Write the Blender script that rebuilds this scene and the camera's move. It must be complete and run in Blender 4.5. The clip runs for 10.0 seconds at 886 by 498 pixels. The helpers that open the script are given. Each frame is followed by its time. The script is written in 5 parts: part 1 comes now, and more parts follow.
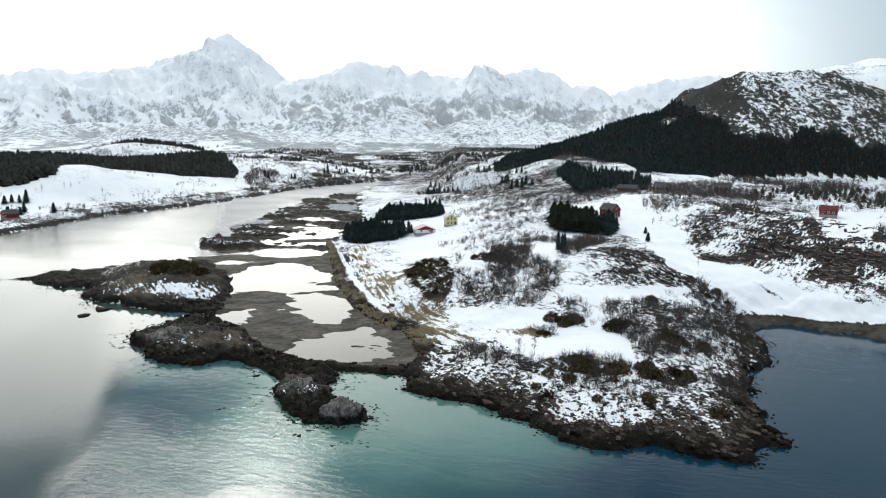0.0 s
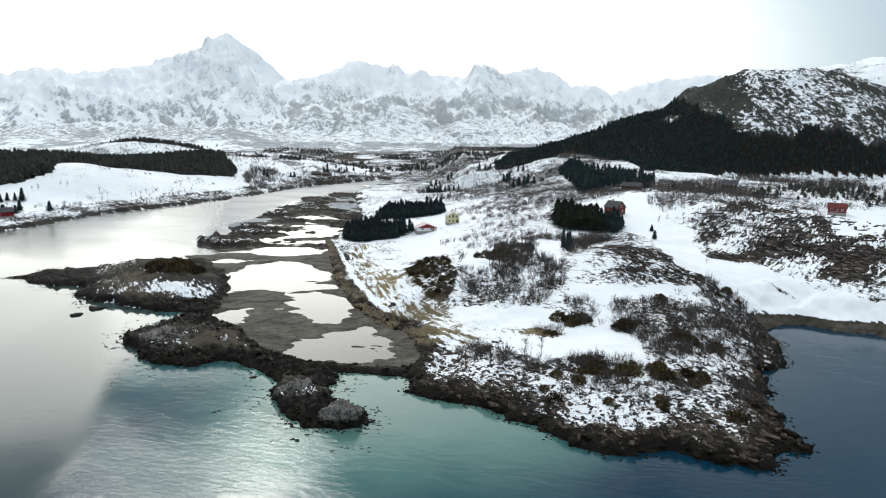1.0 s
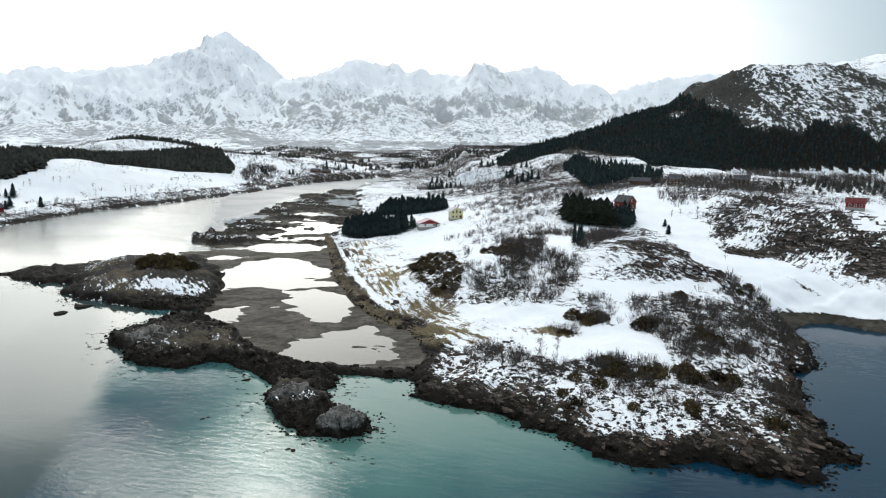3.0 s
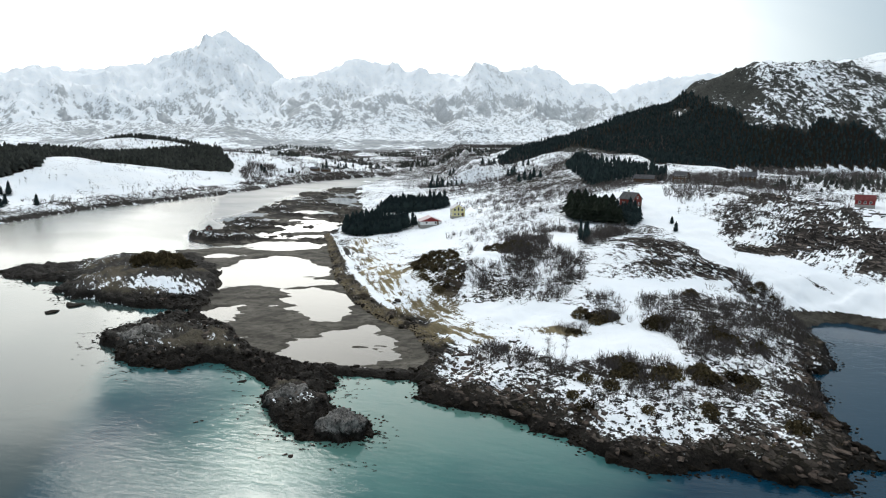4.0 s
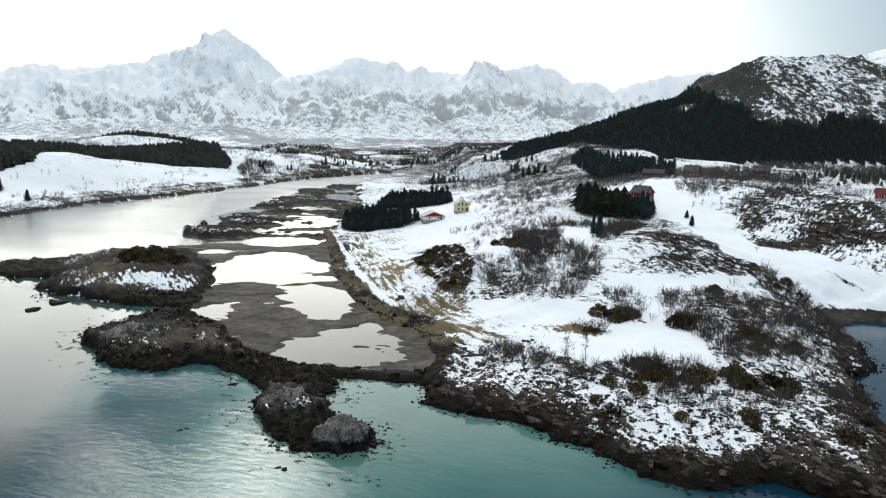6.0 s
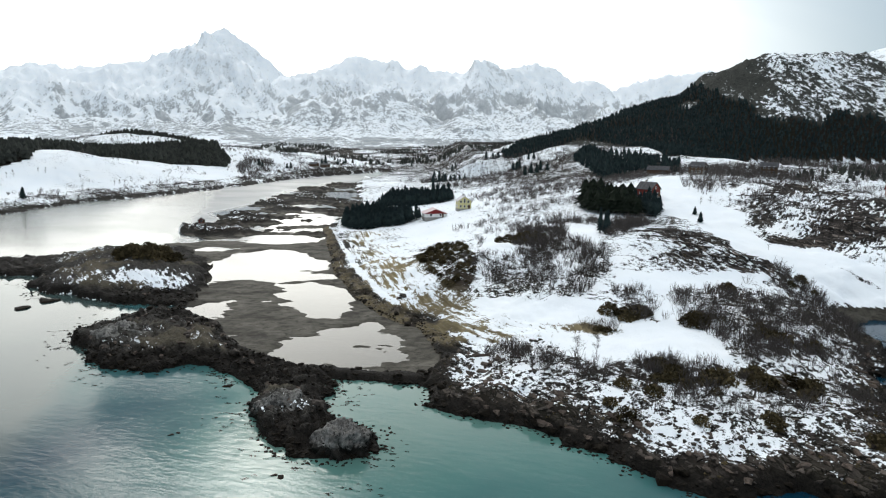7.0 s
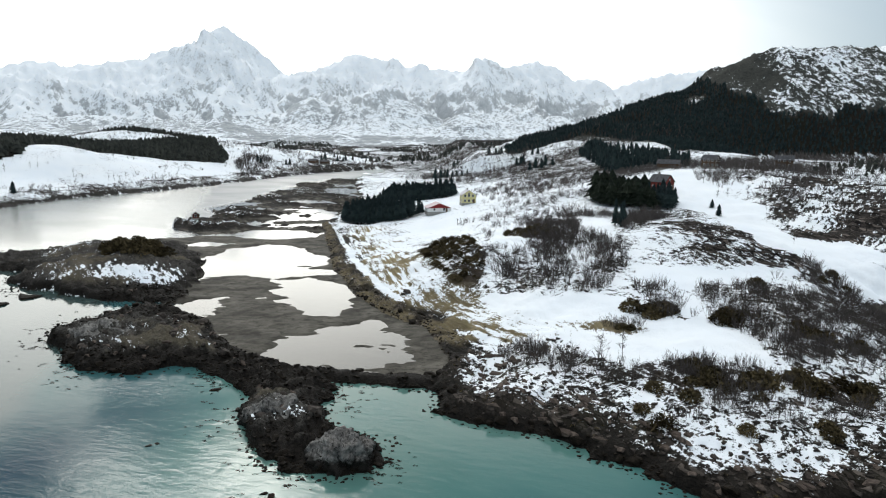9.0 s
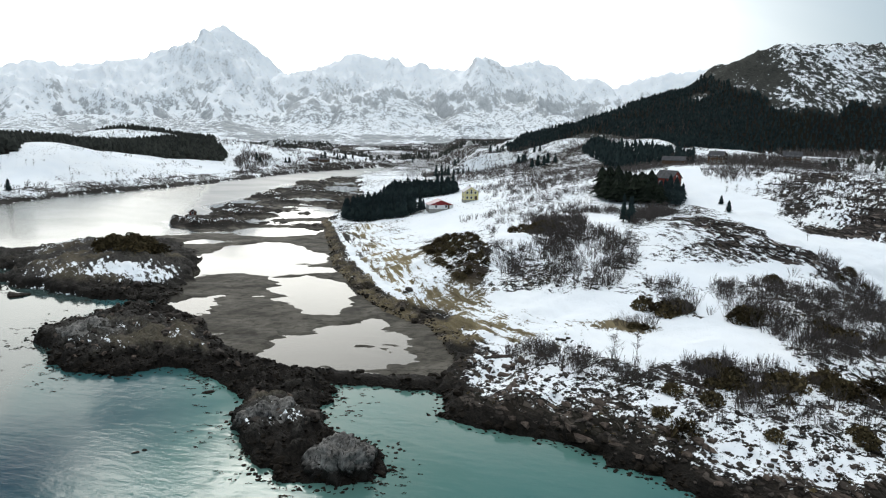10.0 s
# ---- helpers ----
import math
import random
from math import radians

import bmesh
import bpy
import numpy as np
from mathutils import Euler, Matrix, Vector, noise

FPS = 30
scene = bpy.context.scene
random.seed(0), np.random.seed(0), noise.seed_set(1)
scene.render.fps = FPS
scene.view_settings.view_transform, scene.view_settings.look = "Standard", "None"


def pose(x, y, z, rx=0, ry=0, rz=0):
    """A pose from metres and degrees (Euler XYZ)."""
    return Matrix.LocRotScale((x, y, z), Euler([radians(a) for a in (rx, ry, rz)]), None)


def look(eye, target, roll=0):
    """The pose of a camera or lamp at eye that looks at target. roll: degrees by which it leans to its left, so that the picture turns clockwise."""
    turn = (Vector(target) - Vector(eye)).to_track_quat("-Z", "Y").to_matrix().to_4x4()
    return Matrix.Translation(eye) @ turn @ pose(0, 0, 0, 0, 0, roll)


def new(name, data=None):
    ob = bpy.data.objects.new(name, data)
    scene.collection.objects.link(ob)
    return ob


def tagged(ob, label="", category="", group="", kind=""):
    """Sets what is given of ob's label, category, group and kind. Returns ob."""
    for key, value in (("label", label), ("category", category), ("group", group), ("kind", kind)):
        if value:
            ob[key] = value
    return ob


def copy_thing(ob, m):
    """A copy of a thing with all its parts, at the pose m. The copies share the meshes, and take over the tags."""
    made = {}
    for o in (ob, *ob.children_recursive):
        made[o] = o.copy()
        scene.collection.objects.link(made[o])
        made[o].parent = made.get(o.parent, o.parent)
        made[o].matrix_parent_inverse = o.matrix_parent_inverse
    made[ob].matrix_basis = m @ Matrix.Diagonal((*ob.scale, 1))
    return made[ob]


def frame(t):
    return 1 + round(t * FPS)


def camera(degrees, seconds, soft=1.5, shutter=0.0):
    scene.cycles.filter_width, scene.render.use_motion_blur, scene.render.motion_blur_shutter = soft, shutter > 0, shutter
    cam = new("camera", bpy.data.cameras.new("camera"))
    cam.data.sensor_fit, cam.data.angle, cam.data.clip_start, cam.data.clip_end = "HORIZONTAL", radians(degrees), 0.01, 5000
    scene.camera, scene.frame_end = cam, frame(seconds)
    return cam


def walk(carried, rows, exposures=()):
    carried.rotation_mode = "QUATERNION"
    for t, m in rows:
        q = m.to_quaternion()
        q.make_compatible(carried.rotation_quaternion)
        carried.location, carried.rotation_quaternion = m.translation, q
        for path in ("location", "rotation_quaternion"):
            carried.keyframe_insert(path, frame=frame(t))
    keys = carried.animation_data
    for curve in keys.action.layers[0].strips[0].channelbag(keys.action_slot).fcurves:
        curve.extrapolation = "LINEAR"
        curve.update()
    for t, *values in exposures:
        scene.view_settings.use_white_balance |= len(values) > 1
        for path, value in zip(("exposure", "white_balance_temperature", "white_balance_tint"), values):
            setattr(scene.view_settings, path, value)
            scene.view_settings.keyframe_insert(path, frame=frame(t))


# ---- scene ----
cam = camera(66.0, 10.0, soft=1.1)
PATH = [
    (0, look((5.697, -2.949, 67.867), (4.939, 95.709, 51.558), 0.65)),
    (1, look((4.498, 3.716, 65.862), (3.795, 102.373, 49.543), 0.66)),
    (2, look((3.326, 10.382, 63.824), (2.672, 109.036, 47.491), 0.66)),
    (3, look((2.178, 17.044, 61.762), (1.567, 115.696, 45.409), 0.67)),
    (4, look((1.055, 23.701, 59.683), (0.481, 122.350, 43.305), 0.68)),
    (5, look((-0.045, 30.351, 57.592), (-0.587, 128.995, 41.186), 0.68)),
    (6, look((-1.123, 36.991, 55.498), (-1.639, 135.629, 39.059), 0.69)),
    (7, look((-2.179, 43.618, 53.408), (-2.674, 142.250, 36.930), 0.69)),
    (8, look((-3.214, 50.231, 51.329), (-3.694, 148.856, 34.808), 0.70)),
    (9, look((-4.229, 56.826, 49.267), (-4.700, 155.443, 32.699), 0.71)),
    (10, look((-5.224, 63.402, 47.230), (-5.693, 162.010, 30.611), 0.71)),
]
walk(cam, PATH, ((0.0, 0.82), (10.0, 0.73)))

# ---- light ----
SUN_AZ, SUN_EL = -19.0, 37.0        # degrees from north (+y) towards east, and above the horizon
SUN_WAY = Vector((math.sin(radians(SUN_AZ)) * math.cos(radians(SUN_EL)),
                  math.cos(radians(SUN_AZ)) * math.cos(radians(SUN_EL)), math.sin(radians(SUN_EL))))


def make_world():
    """A bright winter overcast: a clear sky behind a deck of cloud, brightest round the hidden sun."""
    world = bpy.data.worlds.new("overcast_sky")
    scene.world = world
    world.use_nodes = True
    nt = world.node_tree
    nt.nodes.clear()
    n, link = nt.nodes.new, nt.links.new
    sky = n("ShaderNodeTexSky")
    sky.sky_type, sky.sun_disc = "NISHITA", False
    sky.sun_elevation, sky.sun_rotation = radians(SUN_EL), radians(SUN_AZ)
    dim = n("ShaderNodeVectorMath")
    dim.operation = "SCALE"
    dim.inputs["Scale"].default_value = 0.06
    link(sky.outputs["Color"], dim.inputs[0])
    co = n("ShaderNodeTexCoord")
    # soft wander of the cloud edges
    squash = n("ShaderNodeMapping")
    squash.inputs["Scale"].default_value = (1.0, 1.0, 2.2)
    link(co.outputs["Generated"], squash.inputs["Vector"])
    tex = n("ShaderNodeTexNoise")
    tex.inputs["Scale"].default_value, tex.inputs["Detail"].default_value = 3.0, 6.0
    tex.inputs["Distortion"].default_value = 0.5
    link(squash.outputs[0], tex.inputs["Vector"])
    # the side of the sky where the sun hides
    side = n("ShaderNodeVectorMath")
    side.operation = "DOT_PRODUCT"
    side.inputs[1].default_value = (math.sin(radians(SUN_AZ)), math.cos(radians(SUN_AZ)), 0)
    link(co.outputs["Generated"], side.inputs[0])
    toward = n("ShaderNodeMapRange")
    toward.inputs["From Min"].default_value, toward.inputs["From Max"].default_value = 0.45, 1.0
    link(side.outputs["Value"], toward.inputs["Value"])
    swell = n("ShaderNodeMath")
    swell.operation = "POWER"
    swell.inputs[1].default_value = 3.0
    link(toward.outputs[0], swell.inputs[0])
    # height in the sky, with the deck's ragged edge
    sep = n("ShaderNodeSeparateXYZ")
    link(co.outputs["Generated"], sep.inputs[0])
    ragged = n("ShaderNodeMath")
    ragged.operation = "MULTIPLY_ADD"
    ragged.inputs[1].default_value = 0.16
    link(tex.outputs["Fac"], ragged.inputs[0])
    lean = n("ShaderNodeMath")
    lean.operation = "MULTIPLY_ADD"
    lean.inputs[1].default_value = -0.03
    link(sep.outputs["X"], lean.inputs[0])
    link(sep.outputs["Z"], lean.inputs[2])
    link(lean.outputs[0], ragged.inputs[2])
    # the bank is raised to the west to fit the camera's view of water
    west = n("ShaderNodeMapRange")
    west.interpolation_type = "SMOOTHSTEP"
    for key, value in (("From Min", -0.465), ("From Max", -0.425), ("To Min", -0.075), ("To Max", 0.0)):
        west.inputs[key].default_value = value
    link(sep.outputs["X"], west.inputs["Value"])
    stand = n("ShaderNodeMath")
    stand.operation = "ADD"
    link(ragged.outputs[0], stand.inputs[0])
    # and raised again over the valley head to brighten the pools in view
    over = n("ShaderNodeMapRange")
    over.interpolation_type = "SMOOTHSTEP"
    for key, value in (("From Min", -0.30), ("From Max", -0.18), ("To Min", 0.0), ("To Max", -0.11)):
        over.inputs[key].default_value = value
    link(sep.outputs["X"], over.inputs["Value"])
    sides = n("ShaderNodeMath")
    sides.operation = "ADD"
    link(west.outputs[0], sides.inputs[0])
    link(over.outputs[0], sides.inputs[1])
    link(sides.outputs[0], stand.inputs[1])
    high = n("ShaderNodeMapRange")
    high.interpolation_type = "SMOOTHSTEP"
    high.inputs["From Min"].default_value, high.inputs["From Max"].default_value = 0.365, 0.435
    link(stand.outputs[0], high.inputs["Value"])
    low = n("ShaderNodeMix")
    low.data_type = "RGBA"
    low.inputs[6].default_value, low.inputs[7].default_value = (0.235, 0.302, 0.350, 1), (2.5, 2.5, 2.38, 1)
    link(swell.outputs[0], low.inputs[0])
    bank = n("ShaderNodeMix")
    bank.data_type = "RGBA"
    bank.inputs[6].default_value, bank.inputs[7].default_value = (2.0, 1.98, 1.86, 1), (2.7, 2.68, 2.52, 1)
    open_west = n("ShaderNodeMapRange")
    for key, value in (("From Min", -0.075), ("From Max", 0.0)):
        open_west.inputs[key].default_value = value
    link(west.outputs[0], open_west.inputs["Value"])
    link(open_west.outputs[0], bank.inputs[0])
    link(bank.outputs[2], low.inputs[7])
    lit = n("ShaderNodeMix")
    lit.data_type = "RGBA"
    # the deck thickens blue-grey above the bright bank and pales towards the zenith
    zenith = n("ShaderNodeMapRange")
    zenith.interpolation_type = "SMOOTHSTEP"
    zenith.inputs["From Min"].default_value, zenith.inputs["From Max"].default_value = 0.5, 0.95
    link(sep.outputs["Z"], zenith.inputs["Value"])
    deck = n("ShaderNodeMix")
    deck.data_type = "RGBA"
    deck.inputs[7].default_value = (0.91, 0.96, 0.97, 1)
    link(zenith.outputs[0], deck.inputs[0])
    # paler rolls in the deck
    rolls = n("ShaderNodeTexNoise")
    rolls.inputs["Scale"].default_value, rolls.inputs["Detail"].default_value = 5.5, 3.0
    rolls.inputs["Distortion"].default_value = 0.8
    link(squash.outputs[0], rolls.inputs["Vector"])
    roll = n("ShaderNodeMapRange")
    roll.interpolation_type = "SMOOTHSTEP"
    roll.inputs["From Min"].default_value, roll.inputs["From Max"].default_value = 0.43, 0.62
    link(rolls.outputs["Fac"], roll.inputs["Value"])
    under = n("ShaderNodeMix")
    under.data_type = "RGBA"
    under.inputs[6].default_value, under.inputs[7].default_value = (0.10, 0.14, 0.19, 1), (0.36, 0.40, 0.43, 1)
    link(roll.outputs[0], under.inputs[0])
    # two glows added to the unseen deck near the sun, fitted to water glints
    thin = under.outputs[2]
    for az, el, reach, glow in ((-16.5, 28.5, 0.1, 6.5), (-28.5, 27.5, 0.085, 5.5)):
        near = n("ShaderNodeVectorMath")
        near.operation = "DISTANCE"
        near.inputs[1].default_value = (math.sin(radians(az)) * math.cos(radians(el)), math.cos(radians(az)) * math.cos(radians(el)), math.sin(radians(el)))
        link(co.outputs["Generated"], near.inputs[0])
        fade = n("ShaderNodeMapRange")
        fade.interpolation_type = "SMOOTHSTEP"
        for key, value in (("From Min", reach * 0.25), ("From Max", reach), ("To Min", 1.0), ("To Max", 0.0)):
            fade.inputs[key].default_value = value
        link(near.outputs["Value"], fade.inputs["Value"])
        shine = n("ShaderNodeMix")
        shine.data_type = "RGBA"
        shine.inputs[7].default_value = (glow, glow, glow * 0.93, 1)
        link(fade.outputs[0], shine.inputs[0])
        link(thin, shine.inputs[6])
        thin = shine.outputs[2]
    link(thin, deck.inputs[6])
    link(deck.outputs[2], lit.inputs[7])
    link(high.outputs[0], lit.inputs[0])
    link(low.outputs[2], lit.inputs[6])
    cover = n("ShaderNodeMapRange")
    cover.inputs["From Min"].default_value, cover.inputs["From Max"].default_value = 0.3, 0.62
    cover.inputs["To Min"].default_value, cover.inputs["To Max"].default_value = 0.7, 1.0
    link(tex.outputs["Fac"], cover.inputs["Value"])
    both = n("ShaderNodeMix")
    both.data_type = "RGBA"
    link(cover.outputs[0], both.inputs[0])
    link(dim.outputs[0], both.inputs[6])
    link(lit.outputs[2], both.inputs[7])
    back = n("ShaderNodeBackground")
    back.inputs["Strength"].default_value = 1.0
    link(both.outputs[2], back.inputs["Color"])
    out = n("ShaderNodeOutputWorld")
    link(back.outputs[0], out.inputs["Surface"])


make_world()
sun = new("sun", bpy.data.lights.new("sun", "SUN"))
sun.data.energy, sun.data.angle, sun.data.color = 0.5, radians(20), (1.0, 0.97, 0.92)
sun.matrix_world = look(SUN_WAY * 100, (0, 0, 0))


# ---- materials ----
class Nodes:
    """Short names for the nodes of one material."""

    def __init__(self, name):
        self.mat = bpy.data.materials.new(name)
        self.mat.use_nodes = True
        self.nt = self.mat.node_tree
        self.nt.nodes.clear()
        self.co = self.nt.nodes.new("ShaderNodeTexCoord").outputs["Object"]

    def put(self, socket, value):
        if isinstance(value, bpy.types.NodeSocket):
            self.nt.links.new(value, socket)
        elif isinstance(value, tuple) and len(value) == 3 and socket.type == "RGBA":
            socket.default_value = (*value, 1)
        else:
            socket.default_value = value

    def noise(self, scale, detail=4.0, rough=0.55, warp=0.0, stretch=None, vec=None):
        t = self.nt.nodes.new("ShaderNodeTexNoise")
        v = vec or self.co
        if stretch:
            m = self.nt.nodes.new("ShaderNodeMapping")
            m.vector_type = "TEXTURE"
            m.inputs["Rotation"].default_value = (0, 0, radians(stretch[3]))
            m.inputs["Scale"].default_value = [1 / q for q in stretch[:3]]
            self.put(m.inputs["Vector"], v)
            v = m.outputs[0]
        self.put(t.inputs["Vector"], v)
        for key, value in (("Scale", scale), ("Detail", detail), ("Roughness", rough), ("Distortion", warp)):
            t.inputs[key].default_value = value
        return t.outputs["Fac"]

    def voronoi(self, scale, feature="F1"):
        t = self.nt.nodes.new("ShaderNodeTexVoronoi")
        t.feature = feature
        self.put(t.inputs["Vector"], self.co)
        t.inputs["Scale"].default_value = scale
        return t.outputs["Distance"]

    def attr(self, name):
        a = self.nt.nodes.new("ShaderNodeAttribute")
        a.attribute_name = name
        return a.outputs["Fac"]

    def rand(self):
        return self.nt.nodes.new("ShaderNodeObjectInfo").outputs["Random"]

    def island(self):
        return self.nt.nodes.new("ShaderNodeNewGeometry").outputs["Random Per Island"]

    def math(self, op, a, b=0.0, c=0.0):
        m = self.nt.nodes.new("ShaderNodeMath")
        m.operation = op
        for i, v in enumerate((a, b, c)):
            self.put(m.inputs[i], v)
        return m.outputs[0]

    def span(self, v, lo, hi, a=0.0, b=1.0):
        m = self.nt.nodes.new("ShaderNodeMapRange")
        for key, value in (("Value", v), ("From Min", lo), ("From Max", hi), ("To Min", a), ("To Max", b)):
            self.put(m.inputs[key], value)
        return m.outputs[0]

    def mix(self, f, a, b):
        m = self.nt.nodes.new("ShaderNodeMix")
        m.data_type = "RGBA"
        self.put(m.inputs[0], f), self.put(m.inputs[6], a), self.put(m.inputs[7], b)
        return m.outputs[2]

    def bump(self, height, depth, strength=1.0):
        b = self.nt.nodes.new("ShaderNodeBump")
        b.inputs["Distance"].default_value = depth
        self.put(b.inputs["Strength"], strength), self.put(b.inputs["Height"], height)
        return b.outputs[0]

    def done(self, colour, rough=0.8, normal=None, **more):
        p = self.nt.nodes.new("ShaderNodeBsdfPrincipled")
        self.put(p.inputs["Base Color"], colour), self.put(p.inputs["Roughness"], rough)
        if normal:
            self.put(p.inputs["Normal"], normal)
        p.inputs["Specular IOR Level"].default_value = 0.06 if "IOR" not in more else 0.5
        for key, value in more.items():
            self.put(p.inputs[key.replace("_", " ")], value)
        o = self.nt.nodes.new("ShaderNodeOutputMaterial")
        self.nt.links.new(p.outputs[0], o.inputs["Surface"])
        return self.mat


def ground_material():
    """Snow lying in patches on rock, heath, pale grass, tidal mud and weed."""
    k = Nodes("winter_ground")
    big, mid, fine = k.noise(0.035, 8, 0.6, 0.3), k.noise(0.5, 7, 0.66, 0.5), k.noise(2.0, 5, 0.65)
    rock = k.mix(k.span(mid, 0.3, 0.7), (0.007, 0.0065, 0.0068), (0.062, 0.053, 0.049))
    rock = k.mix(k.span(fine, 0.45, 0.75, 0, 0.6), rock, (0.13, 0.11, 0.094))
    rock = k.mix(k.span(k.noise(0.6, 6, 0.6, 0.5, (1.0, 0.16, 1.0, 33)), 0.5, 0.62, 0, 0.7), rock, (0.012, 0.010, 0.009))
    # joints that split the rock into blocks along its strike
    tilt = k.nt.nodes.new("ShaderNodeMapping")
    tilt.vector_type = "TEXTURE"
    tilt.inputs["Rotation"].default_value, tilt.inputs["Scale"].default_value = (0, 0, radians(33)), (1.0, 2.4, 1.0)
    warp = k.nt.nodes.new("ShaderNodeVectorMath")
    warp.operation = "ADD"
    k.put(warp.inputs[0], k.co)
    wob = k.nt.nodes.new("ShaderNodeTexNoise")
    wob.inputs["Scale"].default_value, wob.inputs["Detail"].default_value = 0.5, 3.0
    k.put(wob.inputs["Vector"], k.co)
    k.put(warp.inputs[1], wob.outputs["Color"])
    k.put(tilt.inputs["Vector"], warp.outputs[0])
    cells = k.nt.nodes.new("ShaderNodeTexVoronoi")
    cells.inputs["Scale"].default_value = 0.85
    k.put(cells.inputs["Vector"], tilt.outputs[0])
    edges = k.nt.nodes.new("ShaderNodeTexVoronoi")
    edges.feature = "DISTANCE_TO_EDGE"
    edges.inputs["Scale"].default_value = 0.85
    k.put(edges.inputs["Vector"], tilt.outputs[0])
    tone = k.nt.nodes.new("ShaderNodeSeparateColor")
    k.put(tone.inputs[0], cells.outputs["Color"])
    # crevice shade and light-catching faces are painted into the block colours
    rock = k.mix(k.span(tone.outputs["Red"], 0.55, 1.0, 0, 0.8), rock, (0.215, 0.178, 0.156))
    rock = k.mix(k.span(tone.outputs["Green"], 0.4, 0.9, 0, 0.9), rock, (0.009, 0.0075, 0.007))
    rock = k.mix(k.span(edges.outputs["Distance"], 0.02, 0.10, 0.9, 0.0), rock, (0.005, 0.0045, 0.004))
    slate = k.mix(k.span(fine, 0.35, 0.65), (0.006, 0.006, 0.006), (0.115, 0.111, 0.105))
    rock = k.mix(k.math("MULTIPLY", k.attr("isle"), 0.8), rock, slate)
    rock = k.mix(k.attr("hill"), rock, k.mix(k.span(mid, 0.3, 0.7), (0.018, 0.02, 0.017), (0.075, 0.075, 0.068)))
    heath = k.mix(k.span(fine, 0.3, 0.7), (0.012, 0.0095, 0.0075), (0.045, 0.034, 0.025))
    heath = k.mix(k.span(big, 0.45, 0.6), heath, (0.026, 0.025, 0.014))
    colour = k.mix(k.math("MULTIPLY", k.attr("heath"), k.span(mid, 0.3, 0.5)), rock, heath)
    lanes = k.nt.nodes.new("ShaderNodeCombineXYZ")
    split = k.nt.nodes.new("ShaderNodeSeparateXYZ")
    k.put(split.inputs[0], k.co)
    k.put(lanes.inputs["X"], k.attr("lane")), k.put(lanes.inputs["Y"], k.math("MULTIPLY", split.outputs["Y"], 0.10)), k.put(lanes.inputs["Z"], k.math("MULTIPLY", split.outputs["X"], 0.05))
    straw = k.noise(0.7, 7, 0.68, 0.35, vec=lanes.outputs[0])
    grass = k.mix(k.span(straw, 0.3, 0.7), (0.17, 0.135, 0.075), (0.40, 0.325, 0.19))
    colour = k.mix(k.attr("grass"), colour, grass)
    silt = k.noise(0.14, 8, 0.66, 0.7, (0.75, 1.0, 1.0, 10))
    mud = k.mix(k.span(silt, 0.35, 0.65), (0.034, 0.031, 0.025), (0.12, 0.11, 0.092))
    mud = k.mix(k.span(fine, 0.58, 0.72, 0, 0.7), mud, (0.018, 0.017, 0.012))
    mud = k.mix(k.span(k.noise(0.5, 7, 0.7, 0.6, (0.65, 1.0, 1.0, 5)), 0.5, 0.62, 0, 0.75), mud, (0.02, 0.018, 0.013))
    colour = k.mix(k.attr("mud"), colour, mud)
    weed = k.mix(k.span(fine, 0.35, 0.7), (0.006, 0.0055, 0.005), (0.02, 0.017, 0.014))
    colour = k.mix(k.attr("weed"), colour, weed)
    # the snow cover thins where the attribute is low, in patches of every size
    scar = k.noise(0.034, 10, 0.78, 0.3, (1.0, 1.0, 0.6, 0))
    # crags of the ranges: aerial haze painted into the rock colour, more towards the tops
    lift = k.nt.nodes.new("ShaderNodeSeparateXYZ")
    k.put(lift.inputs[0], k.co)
    haze = k.span(k.math("ADD", lift.outputs["Z"], k.math("MULTIPLY", k.math("SUBTRACT", big, 0.5), 160)), 80, 340)
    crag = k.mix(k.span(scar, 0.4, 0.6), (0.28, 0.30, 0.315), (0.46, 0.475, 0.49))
    crag = k.mix(haze, crag, k.mix(k.span(scar, 0.4, 0.6), (0.56, 0.58, 0.60), (0.74, 0.75, 0.76)))
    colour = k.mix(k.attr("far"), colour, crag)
    seam = k.noise(0.75, 6, 0.64, 0.25, (1.0, 0.25, 1.0, 33))
    mid = k.mix(k.attr("strata"), mid, seam)
    cross = k.noise(0.8, 6, 0.62, 0.3, (1.0, 0.13, 1.0, -38))
    mid = k.mix(k.attr("ledges"), mid, cross)
    mid = k.mix(k.attr("grass"), mid, straw)
    bedded = k.math("MAXIMUM", k.math("MAXIMUM", k.attr("ledges"), k.math("MULTIPLY", k.attr("strata"), 0.35)), k.attr("grass"))
    fine = k.math("ADD", 0.5, k.math("MULTIPLY", k.math("SUBTRACT", fine, 0.5), k.span(bedded, 0, 1, 1.0, 0.2)))
    patch = k.math("ADD", k.math("MULTIPLY", k.math("SUBTRACT", mid, 0.5), 2.6), k.math("MULTIPLY", k.math("SUBTRACT", fine, 0.5), 1.5))
    slab = k.noise(0.24, 9, 0.76, 0.4, (1.0, 0.7, 0.6, 0))
    patch = k.mix(k.attr("hill"), patch, k.math("MULTIPLY", k.math("SUBTRACT", slab, 0.5), 3.2))
    patch = k.mix(k.attr("far"), patch, k.math("ADD", k.math("MULTIPLY", k.math("SUBTRACT", scar, 0.5), 2.2), k.math("MULTIPLY", k.math("SUBTRACT", k.noise(0.11, 5, 0.7), 0.5), 1.7)))
    cover = k.span(k.math("ADD", k.attr("snow"), patch), 0.45, 0.55)
    white = k.mix(k.span(big, 0.3, 0.7), (0.80, 0.84, 0.89), (0.87, 0.89, 0.91))
    colour = k.mix(cover, colour, white)
